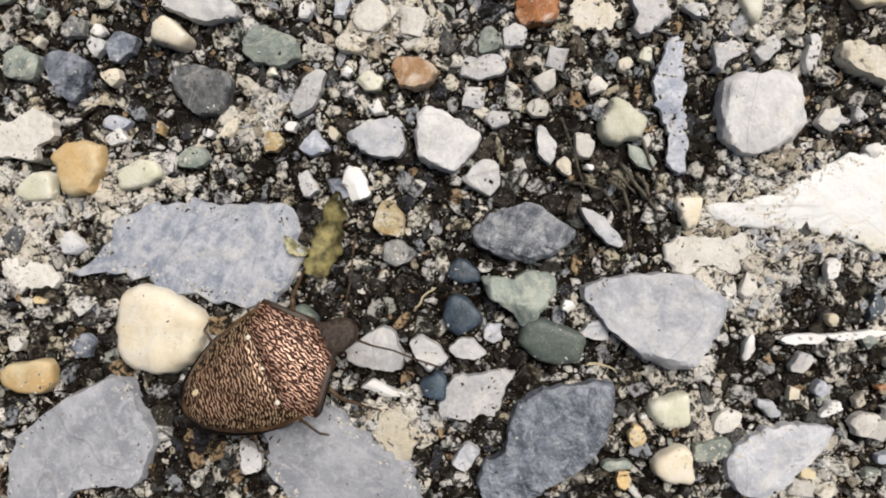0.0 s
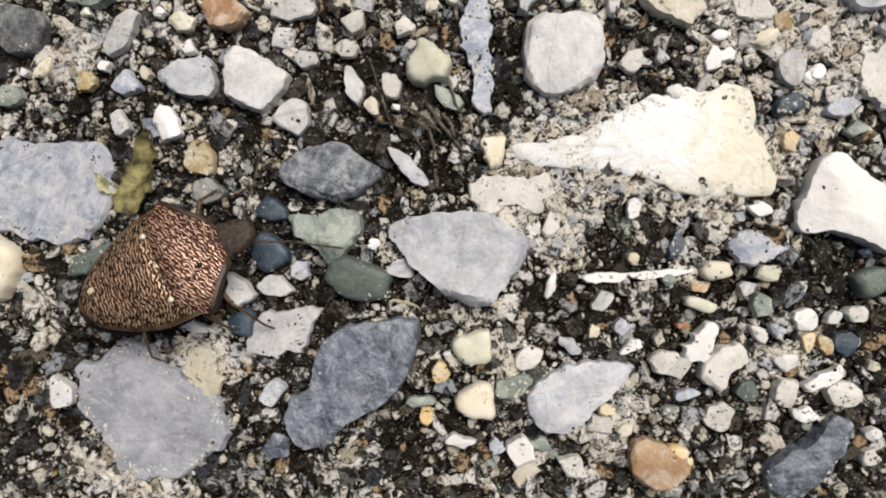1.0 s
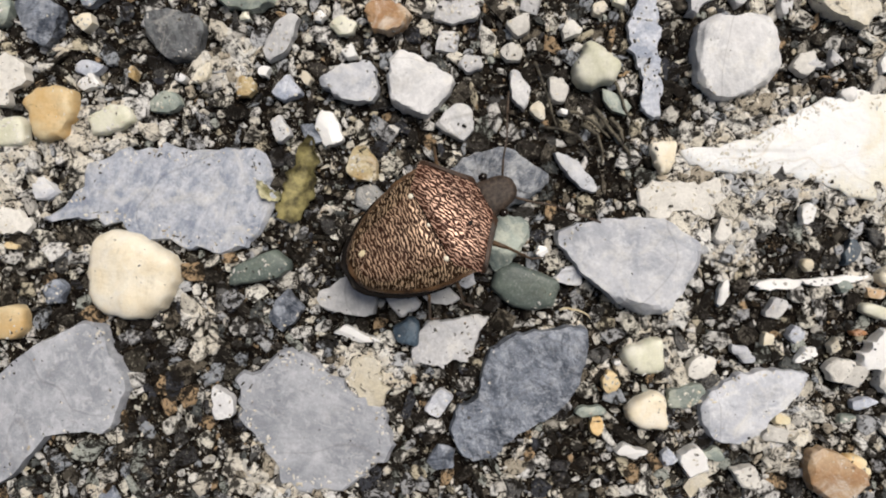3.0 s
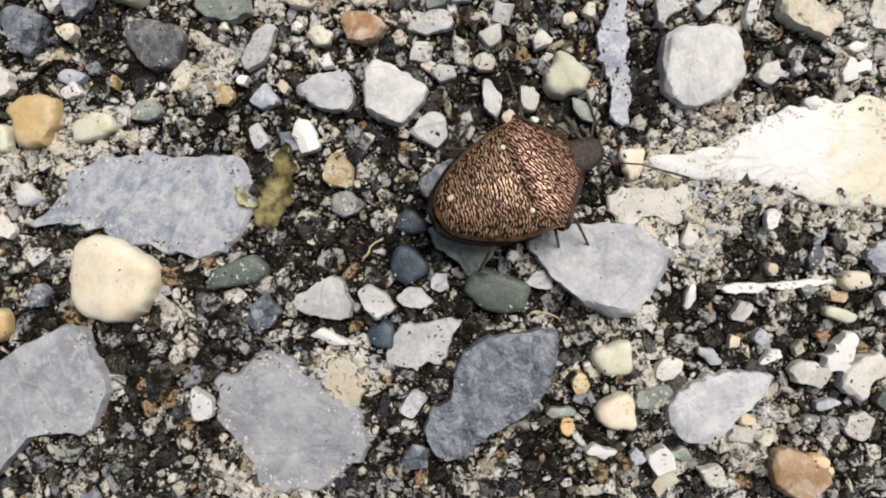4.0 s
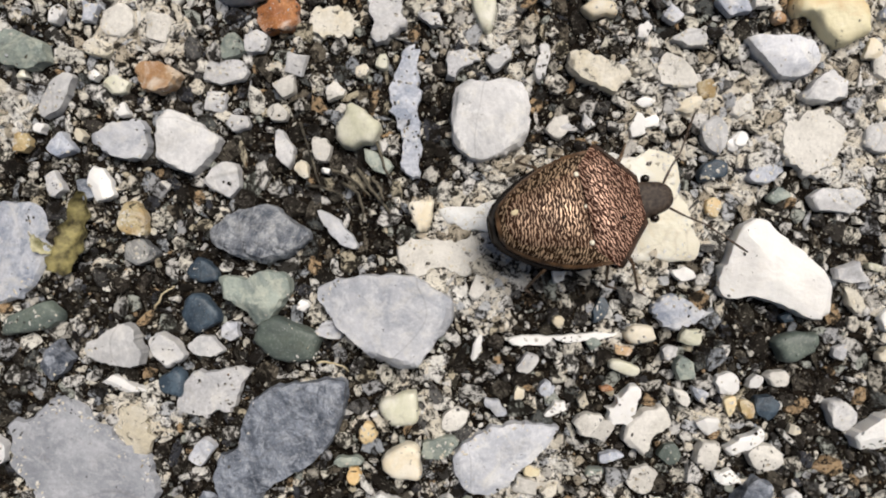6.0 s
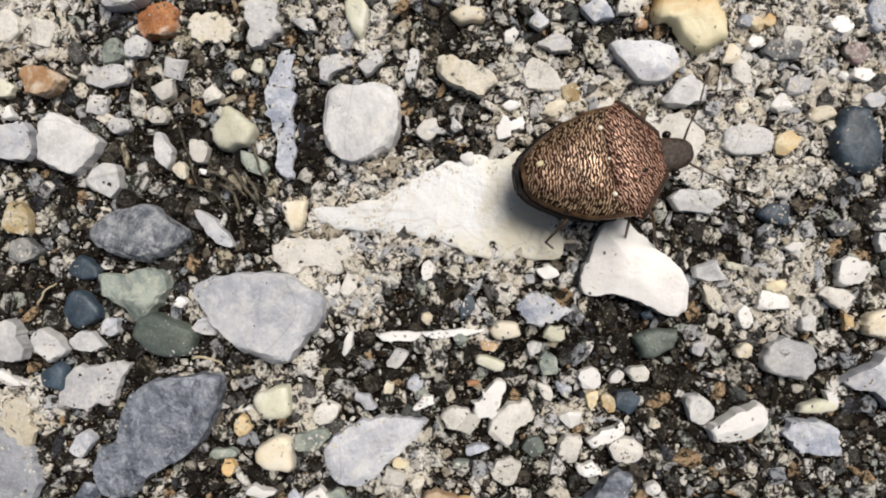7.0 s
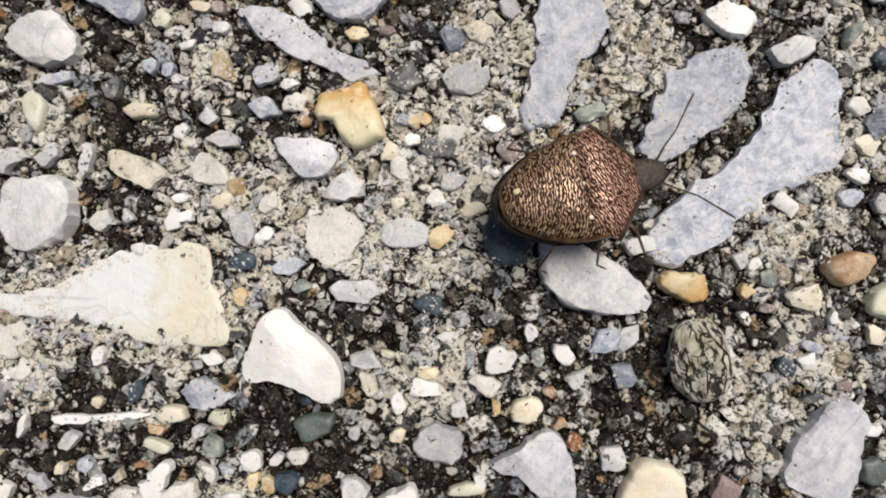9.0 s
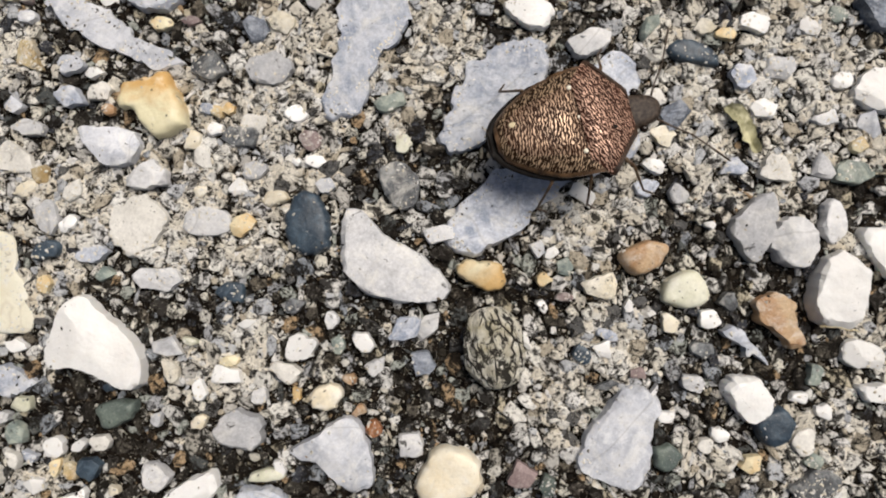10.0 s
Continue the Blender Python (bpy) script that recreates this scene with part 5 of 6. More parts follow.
def shards(rng, count, long=1.0):
    """count angular flakes of about unit size: uneven many-cornered slabs with a worn rim and a tilted, slightly broken top."""
    k = SIDES
    a = (np.arange(k) + rng.uniform(-0.46, 0.46, (count, k))) * 2 * math.pi / k
    r = rng.uniform(0.62, 1.12, (count, k))
    x, y = np.cos(a) * r, np.sin(a) * r
    tilt = rng.normal(0, 0.16, (count, 2))
    top = rng.uniform(0.22, 0.50, (count, 1))
    lean = rng.uniform(-0.12, 0.12, (count, 2))
    rings = []
    for scale, h in ((1.04, -0.8), (1.0, 0.35), (0.93, 0.85), (0.66, 1.0)):
        px, py = x * scale, y * scale
        if h > 0.5:
            grow = 1 + rng.uniform(-0.12, 0.10, (count, k))
            px, py = px * grow + lean[:, :1], py * grow + lean[:, 1:]
        pz = top * h + np.zeros((count, k))
        if h > 0:
            pz = pz + (px * tilt[:, :1] + py * tilt[:, 1:]) + rng.normal(0, 0.05, (count, k)) * h
        rings.append(np.stack([px, py, pz], 2))
    mid = np.concatenate([lean, top * 1.02], 1)[:, None]
    out = np.concatenate(rings + [mid], 1)
    out = out * np.stack([rng.uniform(0.95, 1.45, count) * long, rng.uniform(0.70, 1.05, count) / long ** 0.6, np.ones(count)], 1)[:, None]
    tri = []
    for ring in range(3):
        for j in range(k):
            p, q = ring * k + j, ring * k + (j + 1) % k
            tri += [(p, q, q + k), (p, q + k, p + k)]
    tri += [(3 * k + j, 3 * k + (j + 1) % k, 4 * k) for j in range(k)]
    return turned(rng, out), np.array(tri)


def scatter(rng, tries, small, large, margin):
    """Places for grains that keep off what is taken, largest first; each takes its own ground."""
    sizes = np.sort(small + (large - small) * rng.power(0.7, tries))[::-1]
    px, py = rng.uniform(X0 + 2, X1 - 2, tries), rng.uniform(Y0 + 2, Y1 - 2, tries)
    kept = []
    for x, y, r in zip(px, py, sizes):
        k = max(1, int(r * margin / CELL))
        i, j = int((x - X0) / CELL), int((y - Y0) / CELL)
        if rng.uniform() > max(0.48, 0.6 + 0.8 * bare[i, j]):
            continue
        if taken[i, j] or taken[i - k, j] or taken[i + k, j] or taken[i, j - k] or taken[i, j + k]:
            continue
        taken[i - k:i + k + 1, j - k:j + k + 1] = True
        kept.append((x, y, r))
    return kept


def joined(name, label, places, material, rng, sink, long=1.0, sand=False):
    if sand:
        base, tri = octahedron()
        v = chips(rng, base, len(places), 3, long)
    else:
        v, tri = shards(rng, len(places), long)
    p = np.array(places)
    v = v * p[:, 2][:, None, None]
    # grains sit deeper where the cement crust is bare
    h = np.array([ground_height(x, y) - 0.30 * r * crust(x, y, bare[cell(x, y)]) for x, y, r in places])
    v += np.stack([p[:, 0], p[:, 1], h + p[:, 2] * sink], 1)[:, None]
    faces = (tri[None] + (np.arange(len(places)) * v.shape[1])[:, None, None]).reshape(-1, 3)
    ob = link_mesh(name, v.reshape(-1, 3), faces.tolist(), material, ground, "", False)
    return tagged(ob, label, kind="stuff")


def build_grit():
    rng = np.random.RandomState(11)
    gravel = scatter(rng, 22000, 0.19, 0.46, 0.66)
    single, rest = gravel[:50], gravel[50:]
    kinds = (PALE, GREY_PITTED, WHITE_PITTED, GREEN, WHITE_PITTED, IVORY_PITTED, GREY_PITTED, SLATE, WHITE, GREY, PALE, DARK)
    for n, (x, y, r) in enumerate(single):
        v, tri = shards(rng, 1)
        ob = link_mesh("stone_chip", v[0] * r * 1.1, tri.tolist(), kinds[rng.randint(len(kinds))], ground, "", True, 30)
        ob.location = (x * MM, y * MM, (ground_height(x, y) + 0.12 * r) * MM)

    def share(places):
        light, mixed, dark = [], [], []
        for q in places:
            i, j = cell(q[0], q[1])
            b = bare[i, j] + rng.uniform(-0.25, 0.25) + 0.75 * noise.noise(Vector((q[0] * 0.9, q[1] * 0.9, 12.0)))
            (light if b > 0.28 else mixed if b > -0.12 or rng.uniform() < 0.62 else dark).append(q)
        return (light, PALE_GRIT, "pale"), (mixed, MIXED_GRIT, "mixed grey and cream"), (dark, DARK_GRIT, "dark")

    for places, mat, word in share(rest):
        joined("gravel", word + " gravel chips packed between the stones", places, mat, rng, 0.02)
    for places, mat, word in share(scatter(rng, 9000, 0.12, 0.30, 0.5)):
        joined("splinter", word + " stone splinters wedged between the stones", places, mat, rng, 0.05, 2.0)
    for places, mat, word in share(scatter(rng, 110000, 0.08, 0.22, 0.55)):
        joined("grit", word + " grit bedded in the concrete", places, mat, rng, 0.05)
    fine = [(x, y, r) for x, y, r in zip(rng.uniform(X0 + 2, X1 - 2, 130000), rng.uniform(Y0 + 2, Y1 - 2, 130000), rng.uniform(0.035, 0.10, 130000))
            if not taken[int((x - X0) / CELL), int((y - Y0) / CELL)] and rng.uniform() < 0.95 + bare[int((x - X0) / CELL), int((y - Y0) / CELL)]]
    for places, mat, word in share(fine):
        joined("sand", word + " sand grains lying on the concrete", places, mat, rng, 0.3, 1.0, True)


build_grit()


def build_crumbs():
    """Soil crumbs and sand caught on top of the stones."""
    from mathutils.bvhtree import BVHTree
    rng = np.random.RandomState(23)
    verts, faces, owner = [], [], []
    for ob in ground.children:
        if ob.name.startswith(("stone", "pebble")):
            n = len(verts)
            verts += [v.co + ob.location for v in ob.data.vertices]
            faces += [tuple(n + i for i in p.vertices) for p in ob.data.polygons]
            owner += [ob.data.materials[0]] * len(ob.data.polygons)
    tree = BVHTree.FromPolygons(verts, faces)
    base, tri = icosphere(1)
    # grit and cement crumbs lapping over the rims of the stones
    inner = stone_cells.copy()
    for _ in range(5):
        inner = inner & np.roll(inner, 1, 0) & np.roll(inner, -1, 0) & np.roll(inner, 1, 1) & np.roll(inner, -1, 1)
    rim = np.argwhere(stone_cells & ~inner)
    picks = rim[rng.permutation(len(rim))[:17000]]
    heaps = {CRUST_GRIT: [], PALE_GRIT: [], MIXED_GRIT: []}
    for i, j in picks:
        x, y = X0 + (i + rng.uniform()) * CELL, Y0 + (j + rng.uniform()) * CELL
        if noise.noise(Vector((x * 1.1, y * 1.1, 2.0))) < rng.uniform(-0.35, 0.35):
            continue
        hit = tree.ray_cast(Vector((x * MM, y * MM, 0.01)), Vector((0, 0, -1)))
        if hit[0] is None or hit[0].z > 0.32 * MM * rng.uniform(0.4, 1.3):
            continue
        b = bare[i, j] + rng.uniform(-0.4, 0.4)
        if owner[hit[2]] is QUARTZ:
            # the quartz is lapped by pale cement alone
            b = 9.0
        if b < -0.2 and rng.uniform() < 0.65:
            continue
        heaps[CRUST_GRIT if b > 0.25 else PALE_GRIT if b > -0.2 else MIXED_GRIT].append((x, y, hit[0].z / MM, rng.uniform(0.025, 0.085)))
    for mat, spots in heaps.items():
        p = np.array(spots)
        v = chips(rng, base, len(p), 5) * p[:, 3][:, None, None] + p[:, None, :3]
        f = (tri[None] + (np.arange(len(p)) * len(base))[:, None, None]).reshape(-1, 3)
        tagged(link_mesh("rim_grit", v.reshape(-1, 3), f.tolist(), mat, ground, "", False), "grit lapping over the rims of the stones", kind="stuff")
    for count, lo, hi, mat, word in ((450, 0.010, 0.024, DARK_GRIT, "dark soil crumbs"), (350, 0.012, 0.035, PALE_GRIT, "pale sand crumbs")):
        spots = []
        while len(spots) < count:
            x, y = rng.uniform(-18, 53), rng.uniform(-12, 16)
            if noise.noise(Vector((x * 0.9, y * 0.9, 6.0))) < rng.uniform(-0.5, 0.5):
                continue
            hit = tree.ray_cast(Vector((x * MM, y * MM, 0.01)), Vector((0, 0, -1)))
            if hit[0] is not None and hit[0].z > 0.0:
                spots.append((x, y, hit[0].z / MM, rng.uniform(lo, hi) if rng.uniform() < 0.85 else hi * 1.5))
        p = np.array(spots)
        v = chips(rng, base, count, 5) * p[:, 3][:, None, None] + p[:, None, :3]
        f = (tri[None] + (np.arange(count) * len(base))[:, None, None]).reshape(-1, 3)
        tagged(link_mesh("crumb", v.reshape(-1, 3), f.tolist(), mat, ground, "", False), word + " lying on the stones", kind="stuff")


build_crumbs()


# ---- plant scraps ----
def tube(points, radii, sides=7):
    """Verts and faces of a bent round rod."""
    pts = [Vector(p) for p in points]
    verts, faces = [], []
    for i, p in enumerate(pts):
        way = (pts[min(i + 1, len(pts) - 1)] - pts[max(i - 1, 0)]).normalized()
        side = way.cross(Vector((0, 0, 1)))
        side = side.normalized() if side.length > 1e-3 else Vector((1, 0, 0))
        up = side.cross(way)
        for k in range(sides):
            a = 2 * math.pi * k / sides
            verts.append(p + (side * math.cos(a) + up * math.sin(a)) * radii[i])
    for i in range(len(pts) - 1):
        for k in range(sides):
            faces.append((i * sides + k, i * sides + (k + 1) % sides, (i + 1) * sides + (k + 1) % sides, (i + 1) * sides + k))
    faces.append(tuple(reversed(range(sides))))
    faces.append(tuple(range((len(pts) - 1) * sides, len(pts) * sides)))
    return [tuple(v) for v in verts], faces


def bent(a, b, sag, lift, count, seed):
    """Points of a slightly crooked line from a to b."""
    rng = random.Random(seed)
    a, b = Vector(a), Vector(b)
    side = Vector((-(b - a).y, (b - a).x, 0)).normalized()
    out = []
    for i in range(count):
        s = i / (count - 1)
        p = a.lerp(b, s) + side * (sag * math.sin(math.pi * s) + rng.uniform(-0.04, 0.04))
        p.z += lift * math.sin(math.pi * s)
        out.append(p)
    return out


def fibre(name, material, a, b, r, sag, label, seed):
    pts = bent(a, b, sag, 0.08, 9, seed)
    v, f = tube(pts, [r * (1.0 - 0.5 * i / 8) for i in range(9)])
    return tagged(link_mesh(name, v, f, material), label, name.replace("_", " "))


fibre("straw", STRAW, (4.4, -3.75, 0.35), (5.5, -4.05, 0.10), 0.045, 0.14, "thin curled pale straw beside a green pebble", 1)
fibre("straw", STRAW, (-1.56, -1.95, 0.1), (-0.82, -1.1, 0.2), 0.045, 0.12, "short bent pale straw on dark grit", 2)
fibre("straw", STRAW, (48.0, 1.03, 0.3), (49.5, 0.85, 0.25), 0.05, 0.05, "thin straight pale straw beside a white stone", 3)
ROOTS = ((3.9, 2.6, 5.6, 1.6, 0.06), (4.6, 3.2, 6.2, 2.2, 0.07), (5.6, 3.3, 6.9, 1.6, 0.09), (6.4, 4.2, 7.2, 2.5, 0.06),
         (5.2, 2.7, 5.9, 1.3, 0.08), (6.2, 2.9, 6.6, 1.9, 0.09), (3.6, 4.9, 4.4, 2.4, 0.05))
for k, (ax, ay, bx, by, r) in enumerate(ROOTS):
    fibre("rootlet", ROOT, (ax, ay, 0.04), (bx, by, 0.0), r, 0.30 - 0.14 * (k % 4), "black decayed rootlet lying in soil between stones", 10 + k)


def blade(name, cx, cy, length, width, angle, z, material, label, category, seed, taper=0.2):
    """A withered leaf scrap: a curled, torn sheet with thickness and a rib."""
    rng = random.Random(seed)
    nu, nv = 22, 9
    c, s = math.cos(radians(angle)), math.sin(radians(angle))
    top, off = [], (nu + 1) * (nv + 1)
    for i in range(nu + 1):
        u = i / nu
        half = width / 2 * (math.sin(math.pi * min(1, 0.08 + 0.9 * u)) ** 0.6) * (0.8 + 0.45 * noise.noise(Vector((u * 7, seed, 0)))) * (1.2 - taper * u)
        bend = 0.25 * math.sin(u * 3.0 + seed)
        for j in range(nv + 1):
            v = j / nv * 2 - 1
            x, y = (u - 0.5) * length, v * half * (1 + 0.45 * noise.noise(Vector((u * 11, seed + (2 if v > 0 else 6), 1)))) + bend
            h = z + 0.16 * v * v * width + 0.12 * math.sin(u * 7 + v) - 0.06 * math.exp(-(v * 6) ** 2) + 0.1 * noise.noise(Vector((x * 2, y * 2, seed)))
            top.append((cx + x * c - y * s, cy + x * s + y * c, h))
    verts = top + [(x, y, h - 0.05) for x, y, h in top]
    faces = []
    for i in range(nu):
        for j in range(nv):
            a = i * (nv + 1) + j
            quad = (a, a + nv + 1, a + nv + 2, a + 1)
            faces += [quad, tuple(off + q for q in reversed(quad))]
    rim = [i * (nv + 1) for i in range(nu + 1)] + [nu * (nv + 1) + j for j in range(1, nv + 1)] + [i * (nv + 1) + nv for i in range(nu - 1, -1, -1)] + [j for j in range(nv - 1, 0, -1)]
    faces += [(a, b, b + off, a + off) for a, b in zip(rim, rim[1:] + rim[:1])]
    return tagged(link_mesh(name, verts, faces, material), label, category)


blade("withered_leaf", -4.72, 0.80, 3.1, 1.45, 66, 0.10, LEAF, "withered olive-brown leaf scrap against a grey slab", "leaf", 4, 0.55)
blade("withered_leaf", -5.72, 0.46, 1.05, 0.5, -12, 0.16, DRY_LEAF, "small pale yellow leaf scrap beside a grey slab", "leaf", 9)
blade("withered_leaf", 45.0, 8.4, 2.1, 0.75, -48, 0.22, DRY_LEAF, "narrow dry greenish leaf scrap lying on pale gravel", "leaf", 7)


def seed_husk():
    """A wrinkled oval husk with dark lengthwise cracks."""
    root = tagged(new("seed_husk"), "wrinkled weathered oval seed husk with black cracks", "seed husk")
    root.location = (35.75 * MM, -0.05 * MM, 0.1 * MM)
    root.rotation_euler = (0, 0, radians(100))
    verts, faces, nu, nv = [], [], 40, 36
    for i in range(nu + 1):
        u = math.pi * i / nu
        for j in range(nv):
            a = 2 * math.pi * j / nv
            r = math.sin(u) ** 0.8
            ridge = 1 + 0.07 * math.sin(a * 9 + 2.2 * math.sin(u * 2.3)) + 0.10 * noise.noise(Vector((math.cos(a) * 2, math.sin(a) * 2, u * 2.2)))
            verts.append((-1.55 * math.cos(u), 1.12 * r * ridge * math.cos(a), 0.35 + 0.75 * r * ridge * math.sin(a)))
    for i in range(nu):
        for j in range(nv):
            faces.append((i * nv + j, i * nv + (j + 1) % nv, (i + 1) * nv + (j + 1) % nv, (i + 1) * nv + j))
    link_mesh("husk_body", verts, faces, HUSK, root)
    for k in range(5):
        a = radians(28 + 31 * k)
        pts = []
        for i in range(13):
            u = math.pi * (0.12 + 0.76 * i / 12)
            b = a + 0.20 * math.sin(u * 2.2 + k * 1.7) + 0.35 * noise.noise(Vector((u * 3, k * 3.0, 0)))
            r = math.sin(u) ** 0.8 * 1.0
            pts.append((-1.55 * math.cos(u), 1.13 * r * math.cos(b), 0.35 + 0.77 * r * math.sin(b)))
        v, f = tube(pts, [0.012 + 0.03 * math.sin(math.pi * i / 12) for i in range(13)], 5)
        link_mesh("crack", v, f, HUSK_DARK, root)


seed_husk()


# ---- the shield bug ----
# Its own space: x ahead, y to its left, z up; the origin lies under the base of its scutellum.
def body_half(x):
    """Half the body's width along its length."""
    knots = ((-2.98, 0.0), (-2.92, 0.38), (-2.72, 0.72), (-2.30, 1.06), (-1.75, 1.40), (-1.0, 1.72), (-0.3, 1.87), (0.7, 1.92))
    return float(np.interp(x, [k[0] for k in knots], [k[1] for k in knots]))


def neck_half(x):
    """Half the pronotum's width, from its base to the head."""
    knots = ((-0.05, 1.40), (0.25, 1.62), (0.50, 1.88), (0.68, 2.06), (0.80, 2.11), (0.92, 2.02), (1.12, 1.78), (1.38, 1.48), (1.65, 1.19), (1.86, 0.97), (2.0, 0.82))
    return float(np.interp(x, [k[0] for k in knots], [k[1] for k in knots]))


def scutellum_half(x):
    knots = ((-2.66, 0.0), (-2.62, 0.28), (-2.50, 0.52), (-2.28, 0.74), (-1.95, 0.90), (-1.5, 0.99), (-0.9, 1.10), (-0.4, 1.24), (-0.02, 1.36))
    return float(np.interp(x, [k[0] for k in knots], [k[1] for k in knots]))


def back(x, y):
    """Height of the domed back."""
    knots = ((-3.6, 1.15), (-3.2, 1.55), (-2.5, 2.02), (-1.5, 2.36), (-0.5, 2.50), (0.2, 2.50), (0.8, 2.34), (1.4, 2.00), (2.0, 1.60))
    crest = float(np.interp(x, [k[0] for k in knots], [k[1] for k in knots]))
    w = float(np.interp(x, (-0.6, 0.3), (2.1, 2.8))) if x > -0.6 else max(body_half(x), 0.4) * 1.08
    t = min(1.0, abs(y) / w)
    return 1.35 + 0.467 * (crest - 1.0) * (1 - t ** 2.3) ** 0.75


def shell(name, parent, material, x0, x1, inner, outer, lift, thick, nx=44, ny=18, label="", rear=None):
    """A curved plate of the back between two lines, with thickness."""
    top, off = [], (nx + 1) * (ny + 1)
    for i in range(nx + 1):
        u = i / nx
        for j in range(ny + 1):
            v = j / ny
            x = x0 + (x1 - x0) * u
            y = inner(x) + (outer(x) - inner(x)) * v
            if rear:
                x += rear(y) * (1 - u)
            edge = min(1.0, 6 * min(v, 1 - v, u, 1 - u) + 0.25)
            z = back(x, y) + lift * edge + 0.012 * noise.noise(Vector((x * 4, y * 4, 2)))
            top.append((x, y, z))
    verts = top + [(x, y, z - thick) for x, y, z in top]
    faces = []
    for i in range(nx):
        for j in range(ny):
            a = i * (ny + 1) + j
            quad = (a, a + ny + 1, a + ny + 2, a + 1)
            faces += [quad, tuple(off + q for q in reversed(quad))]
    rim = [i * (ny + 1) for i in range(nx + 1)] + [nx * (ny + 1) + j for j in range(1, ny + 1)] + [i * (ny + 1) + ny for i in range(nx - 1, -1, -1)] + [j for j in range(ny - 1, 0, -1)]
    faces += [(b, a, a + off, b + off) for a, b in zip(rim, rim[1:] + rim[:1])]
    me = link_mesh(name, verts, faces, material, parent, label, True, 50)
    bm = bmesh.new()
    bm.from_mesh(me.data)
    bmesh.ops.recalc_face_normals(bm, faces=bm.faces)
    bm.to_mesh(me.data)
    bm.free()
    return me


def blob(name, parent, material, centre, radii, label="", shape=None, nu=18, nv=24):
    """A rounded body; shape may pull its points about."""
    verts, faces = [], []
    for i in range(nu + 1):
        u = math.pi * i / nu
        for j in range(nv):
            a = 2 * math.pi * j / nv
            p = (-math.cos(u), math.sin(u) * math.cos(a), math.sin(u) * math.sin(a))
            p = shape(*p) if shape else p
            verts.append(tuple(c + r * q for c, r, q in zip(centre, radii, p)))
    for i in range(nu):
        for j in range(nv):
            faces.append((i * nv + j, i * nv + (j + 1) % nv, (i + 1) * nv + (j + 1) % nv, (i + 1) * nv + j))
    return link_mesh(name, verts, faces, material, parent, label)


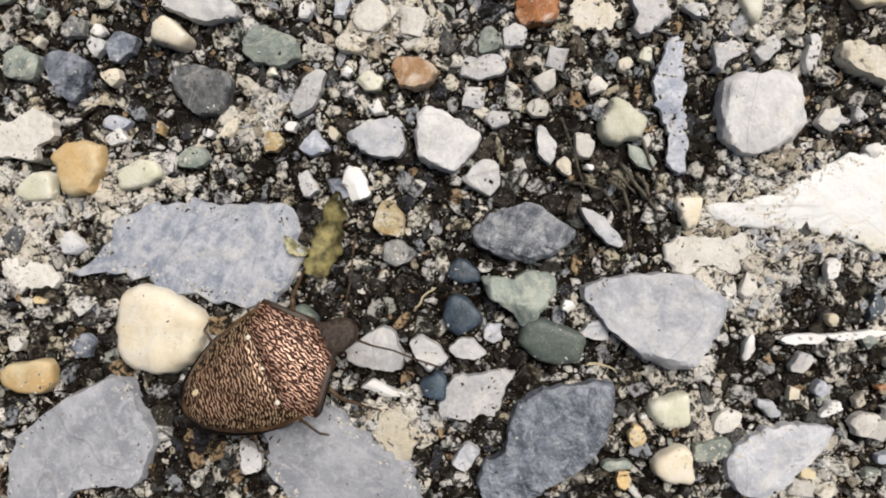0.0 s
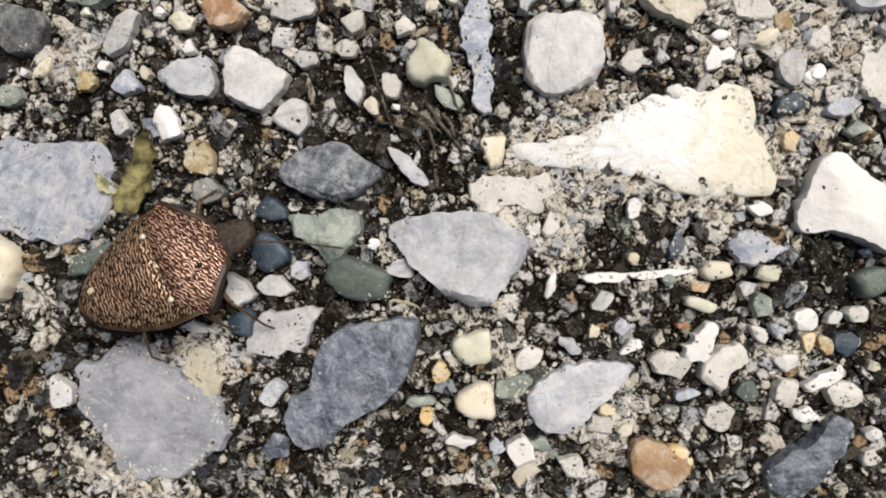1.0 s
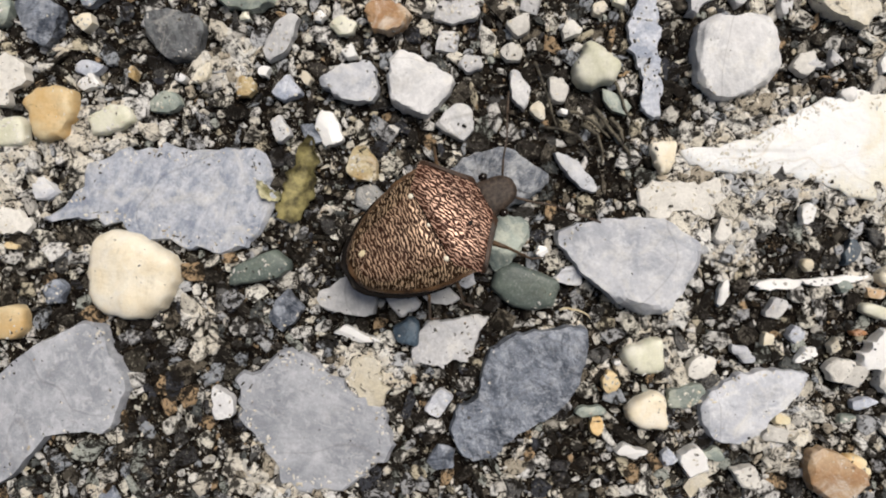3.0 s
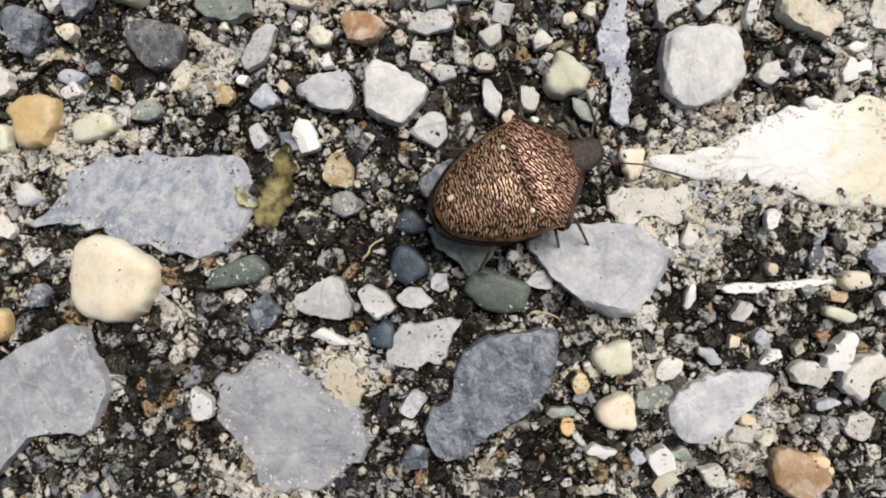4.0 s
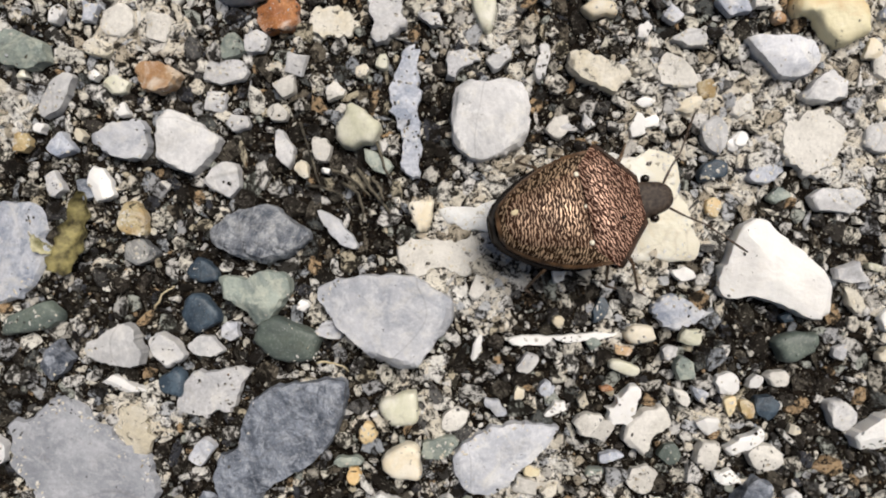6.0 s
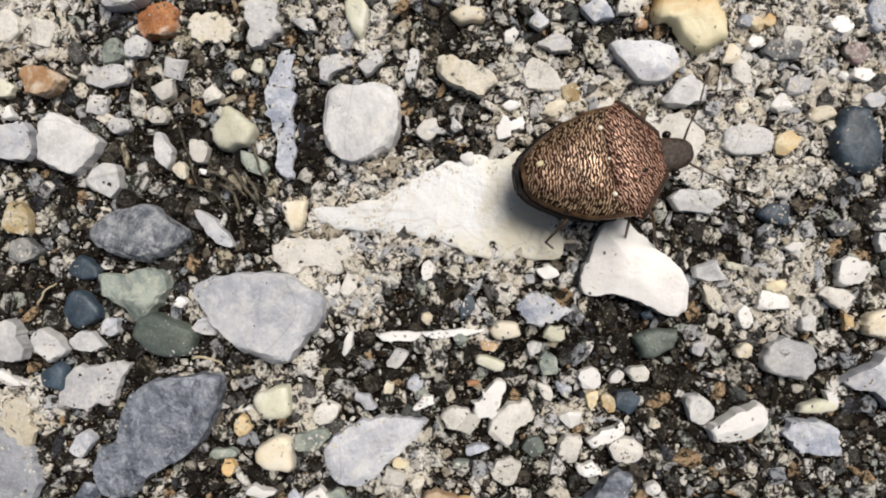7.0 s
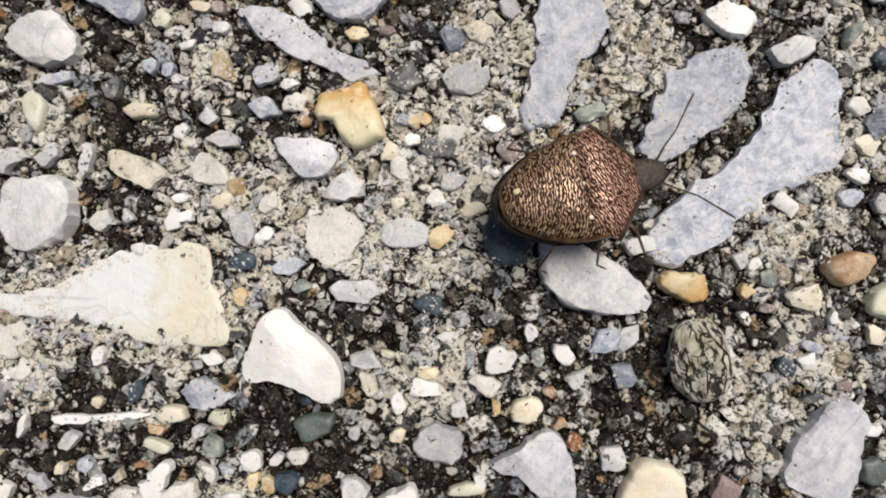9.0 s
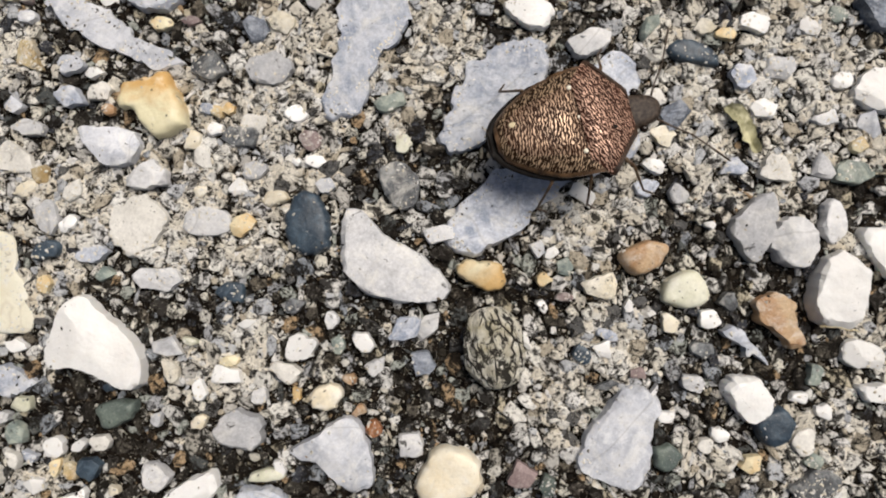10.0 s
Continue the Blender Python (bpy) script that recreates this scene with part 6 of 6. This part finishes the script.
def build_bug():
    bug = tagged(new("shield_bug"), "small bronze-brown shield bug with two ivory dots, walking over the stones", "insect")
    # belly and dark flanks
    verts, faces, nx, na = [], [], 40, 28
    for i in range(nx + 1):
        x = -3.14 + 4.7 * i / nx
        half = (body_half(x + 0.22) if x < 0.1 else neck_half(x)) * 0.99 + float(np.interp(x, (-3.4, -1.5, 0.3), (0.05, 0.08, 0.02)))
        half = max(half, 0.02)
        deep = 0.78 * math.sin(math.pi * min(1.0, 0.06 + i / nx * 0.92)) ** 0.5
        for j in range(na):
            a = 2 * math.pi * j / na
            y, z = half * math.cos(a), math.sin(a)
            verts.append((x, y, 1.22 + (0.10 * z if z > 0 else deep * z)))
    for i in range(nx):
        for j in range(na):
            faces.append((i * na + j, i * na + (j + 1) % na, (i + 1) * na + (j + 1) % na, (i + 1) * na + j))
    faces += [tuple(range(na)), tuple(reversed(range(nx * na, (nx + 1) * na)))]
    link_mesh("abdomen", verts, faces, BLACK_SHELL, bug, "glossy black-brown underside")
    # rim of the abdomen, both wing cases, the dark tail, scutellum and pronotum
    for side in (1, -1):
        shell("abdomen_margin", bug, MARGIN, -2.93, 0.65, lambda x: side * max(0.0, body_half(x) - 0.25), lambda x: side * (body_half(x) + 0.03), 0.0, 0.10, 50, 4, "smooth brown margin")
        shell("wing_case", bug, WINGCASE, -2.82, 0.66, lambda x: side * max(0.0, scutellum_half(x) - 0.1), lambda x: side * max(0.02, body_half(x) - 0.09), 0.03, 0.10, 50, 14, "olive-bronze ridged wing case")
    shell("wing_membrane", bug, MARGIN, -2.96, -2.56, lambda x: -max(0.02, body_half(x) * 0.75), lambda x: max(0.02, body_half(x) * 0.75), 0.0, 0.06, 14, 16, "smoky dark wing tip")
    shell("scutellum", bug, SCUTELLUM, -2.66, -0.03, lambda x: -max(0.02, scutellum_half(x)), lambda x: max(0.02, scutellum_half(x)), 0.10, 0.12, 60, 30, "broad bronze scutellum with winding pale ridges")
    shell("pronotum", bug, PRONOTUM, 0.02, 1.98, lambda x: -neck_half(x), lambda x: neck_half(x), 0.11, 0.16, 44, 44, "copper-brown ridged pronotum")
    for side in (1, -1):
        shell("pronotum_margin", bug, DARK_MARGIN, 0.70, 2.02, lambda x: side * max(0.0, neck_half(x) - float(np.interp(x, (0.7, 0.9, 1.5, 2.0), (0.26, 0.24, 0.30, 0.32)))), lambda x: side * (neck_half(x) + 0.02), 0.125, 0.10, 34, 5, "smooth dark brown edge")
    blob("callus", bug, BLACK_SHELL, (1.12, -0.52, back(1.12, 0.52) + 0.09), (0.10, 0.08, 0.04), "small black spot")
    for side in (1, -1):
        blob("ivory_dot", bug, SPOT, (-0.10, side * 1.15, back(-0.1, 1.15) + 0.09), (0.085, 0.085, 0.05), "small round ivory dot")
    blob("ivory_dot", bug, SPOT, (-0.07, 0.04, back(-0.07, 0.04) + 0.10), (0.045, 0.06, 0.03), "faint pale mark between the dots")
    blob("pale_mark", bug, STRAW, (-2.28, 0.30, back(-2.28, 0.30) + 0.085), (0.17, 0.10, 0.03), "tan smear near the tail")
    # head with eyes and feelers
    def face(x, y, z):
        blunt = math.copysign(abs(x) ** 0.45, x)
        k = 1.06 - 0.22 * blunt - 0.30 * max(0.0, blunt) ** 3
        return blunt, math.copysign(abs(y) ** 0.5, y) * k, z * (0.9 if z > 0 else 0.8)

    head = blob("head", bug, HEAD_SHELL, (2.46, 0, 1.42), (0.68, 0.55, 0.28), "dull dark pointed head", face)
    for side in (1, -1):
        blob("eye", head, EYE, (2.32, side * 0.69, 1.50), (0.16, 0.14, 0.15), "glossy black bulging eye", None, 12, 16)
    blob("tylus", head, HEAD_SHELL, (2.72, 0, 1.58), (0.36, 0.13, 0.10), "", None, 10, 14)
    feelers = []
    for side in (1, -1):
        pts = [(0, 0, 0), (0.55, side * 0.27, 0.12), (1.25, side * 0.50, 0.16), (1.95, side * 0.86, 0.08), (2.75, side * 1.22, -0.12)]
        feeler = None
        for k in range(4):
            a, b = Vector(pts[k]), Vector(pts[k + 1])
            seg = [a.lerp(b, s / 4) for s in range(5)]
            thick = (0.045, 0.034, 0.034, 0.042)[k]
            v, f = tube(seg, [thick * 0.8, thick, thick, thick, thick * 0.75], 8)
            ob = link_mesh("antenna" if k == 0 else "antenna_segment", v, f, FEELER, bug if k == 0 else feeler, "thin dark jointed antenna" if k == 0 else "")
            feeler = feeler or ob
        feelers.append((feeler, side))
    # legs
    legs = []
    for side in (1, -1):
        for n, (x, fwd, reach, foot) in enumerate(((0.95, 0.75, 1.35, 2.10), (0.10, 0.12, 1.45, 1.95), (-0.9, -0.55, 1.20, 1.70))):
            knee = Vector((fwd * 0.9, side * reach, 0.30))
            tip = Vector((fwd * 1.7, side * foot, -1.10))
            toe = tip + Vector((0.30, side * 0.22, -0.03))
            v, f = tube([Vector((0, 0, 0)).lerp(knee, s / 5) for s in range(6)], [0.08, 0.10, 0.105, 0.10, 0.085, 0.065], 9)
            leg = link_mesh("leg", v, f, LEG, bug, "thin brown jointed leg")
            v, f = tube([knee.lerp(tip, s / 5) for s in range(6)], [0.055, 0.055, 0.05, 0.048, 0.045, 0.042], 8)
            link_mesh("tibia", v, f, LEG, leg)
            v, f = tube([tip.lerp(toe, s / 4) for s in range(5)], [0.042, 0.046, 0.04, 0.042, 0.025], 8)
            link_mesh("tarsus", v, f, FEELER, leg)
            legs.append((leg, side, n, Vector((x, side * 0.55, 0.85))))
    return bug, legs, feelers


bug, legs, feelers = build_bug()

# seconds, place of the scutellum's base, heading in degrees
BUG_PATH = [
    (0.0, -6.18, -3.51, 24.6),
    (0.5, -3.98, -2.81, 26.2),
    (1.0, -2.80, -2.47, 25.5),
    (1.5, -2.31, -2.27, 24.9),
    (2.0, -2.04, -1.98, 24.4),
    (2.5, -1.21, -1.20, 27.2),
    (2.7, -0.95, -1.20, 27.8),
    (3.8, 3.52, 0.75, 24.7),
    (4.0, 3.88, 0.85, 22.0),
    (4.5, 6.80, 1.55, 21.0),
    (5.0, 8.78, 1.36, 16.2),
    (5.5, 11.44, 1.33, 15.7),
    (5.7, 12.28, 1.45, 12.5),
    (6.8, 17.91, 3.00, 8.6),
    (7.0, 19.18, 3.41, 9.1),
    (7.5, 22.04, 4.29, 11.3),
    (8.0, 25.17, 4.78, 11.6),
    (8.5, 27.91, 5.37, 13.2),
    (9.0, 31.03, 6.23, 12.4),
    (9.5, 34.75, 7.25, 13.1),
    (10.0, 38.41, 8.21, 12.6),
]
BUG_LIFT, BUG_PITCH, BUG_ROLL = 0.40, 6.0, -7.0


def motions():
    walk(bug, [(t, pose(x * MM, y * MM, (BUG_LIFT + float(np.interp(t, (7.0, 10.0), (0.0, 0.45))) + 2.5) * MM, BUG_ROLL, BUG_PITCH, a + 1.5) @ pose(0, 0, -2.5 * MM)) for t, x, y, a in BUG_PATH])
    times = [k / 8 for k in range(81)]
    way = np.r_[0, np.cumsum(np.hypot(*np.diff(np.array([(r[1], r[2]) for r in BUG_PATH]), axis=0).T))]
    gone = np.interp(times, [r[0] for r in BUG_PATH], way)
    for leg, side, n, hip in legs:
        start = 0.0 if (n + (side > 0)) % 2 else math.pi
        rows = []
        for t, g in zip(times, gone):
            ph = g / 2.6 * 2 * math.pi + start
            swing, lift = 13.0 * math.sin(ph), 7.0 * max(0.0, math.cos(ph))
            rows.append((t, pose(hip.x * MM, hip.y * MM, hip.z * MM, side * lift, 0, side * -swing)))
        walk(leg, rows)
    for feeler, side in feelers:
        rows = [(t, pose(2.90 * MM, side * 0.38 * MM, 1.38 * MM, 0, 4 * math.sin(t * 3.1 + side), (26 if side > 0 else -12) + 9 * math.sin(t * 1.9 + side * 1.3))) for t in times[::2]]
        walk(feeler, rows)


motions()
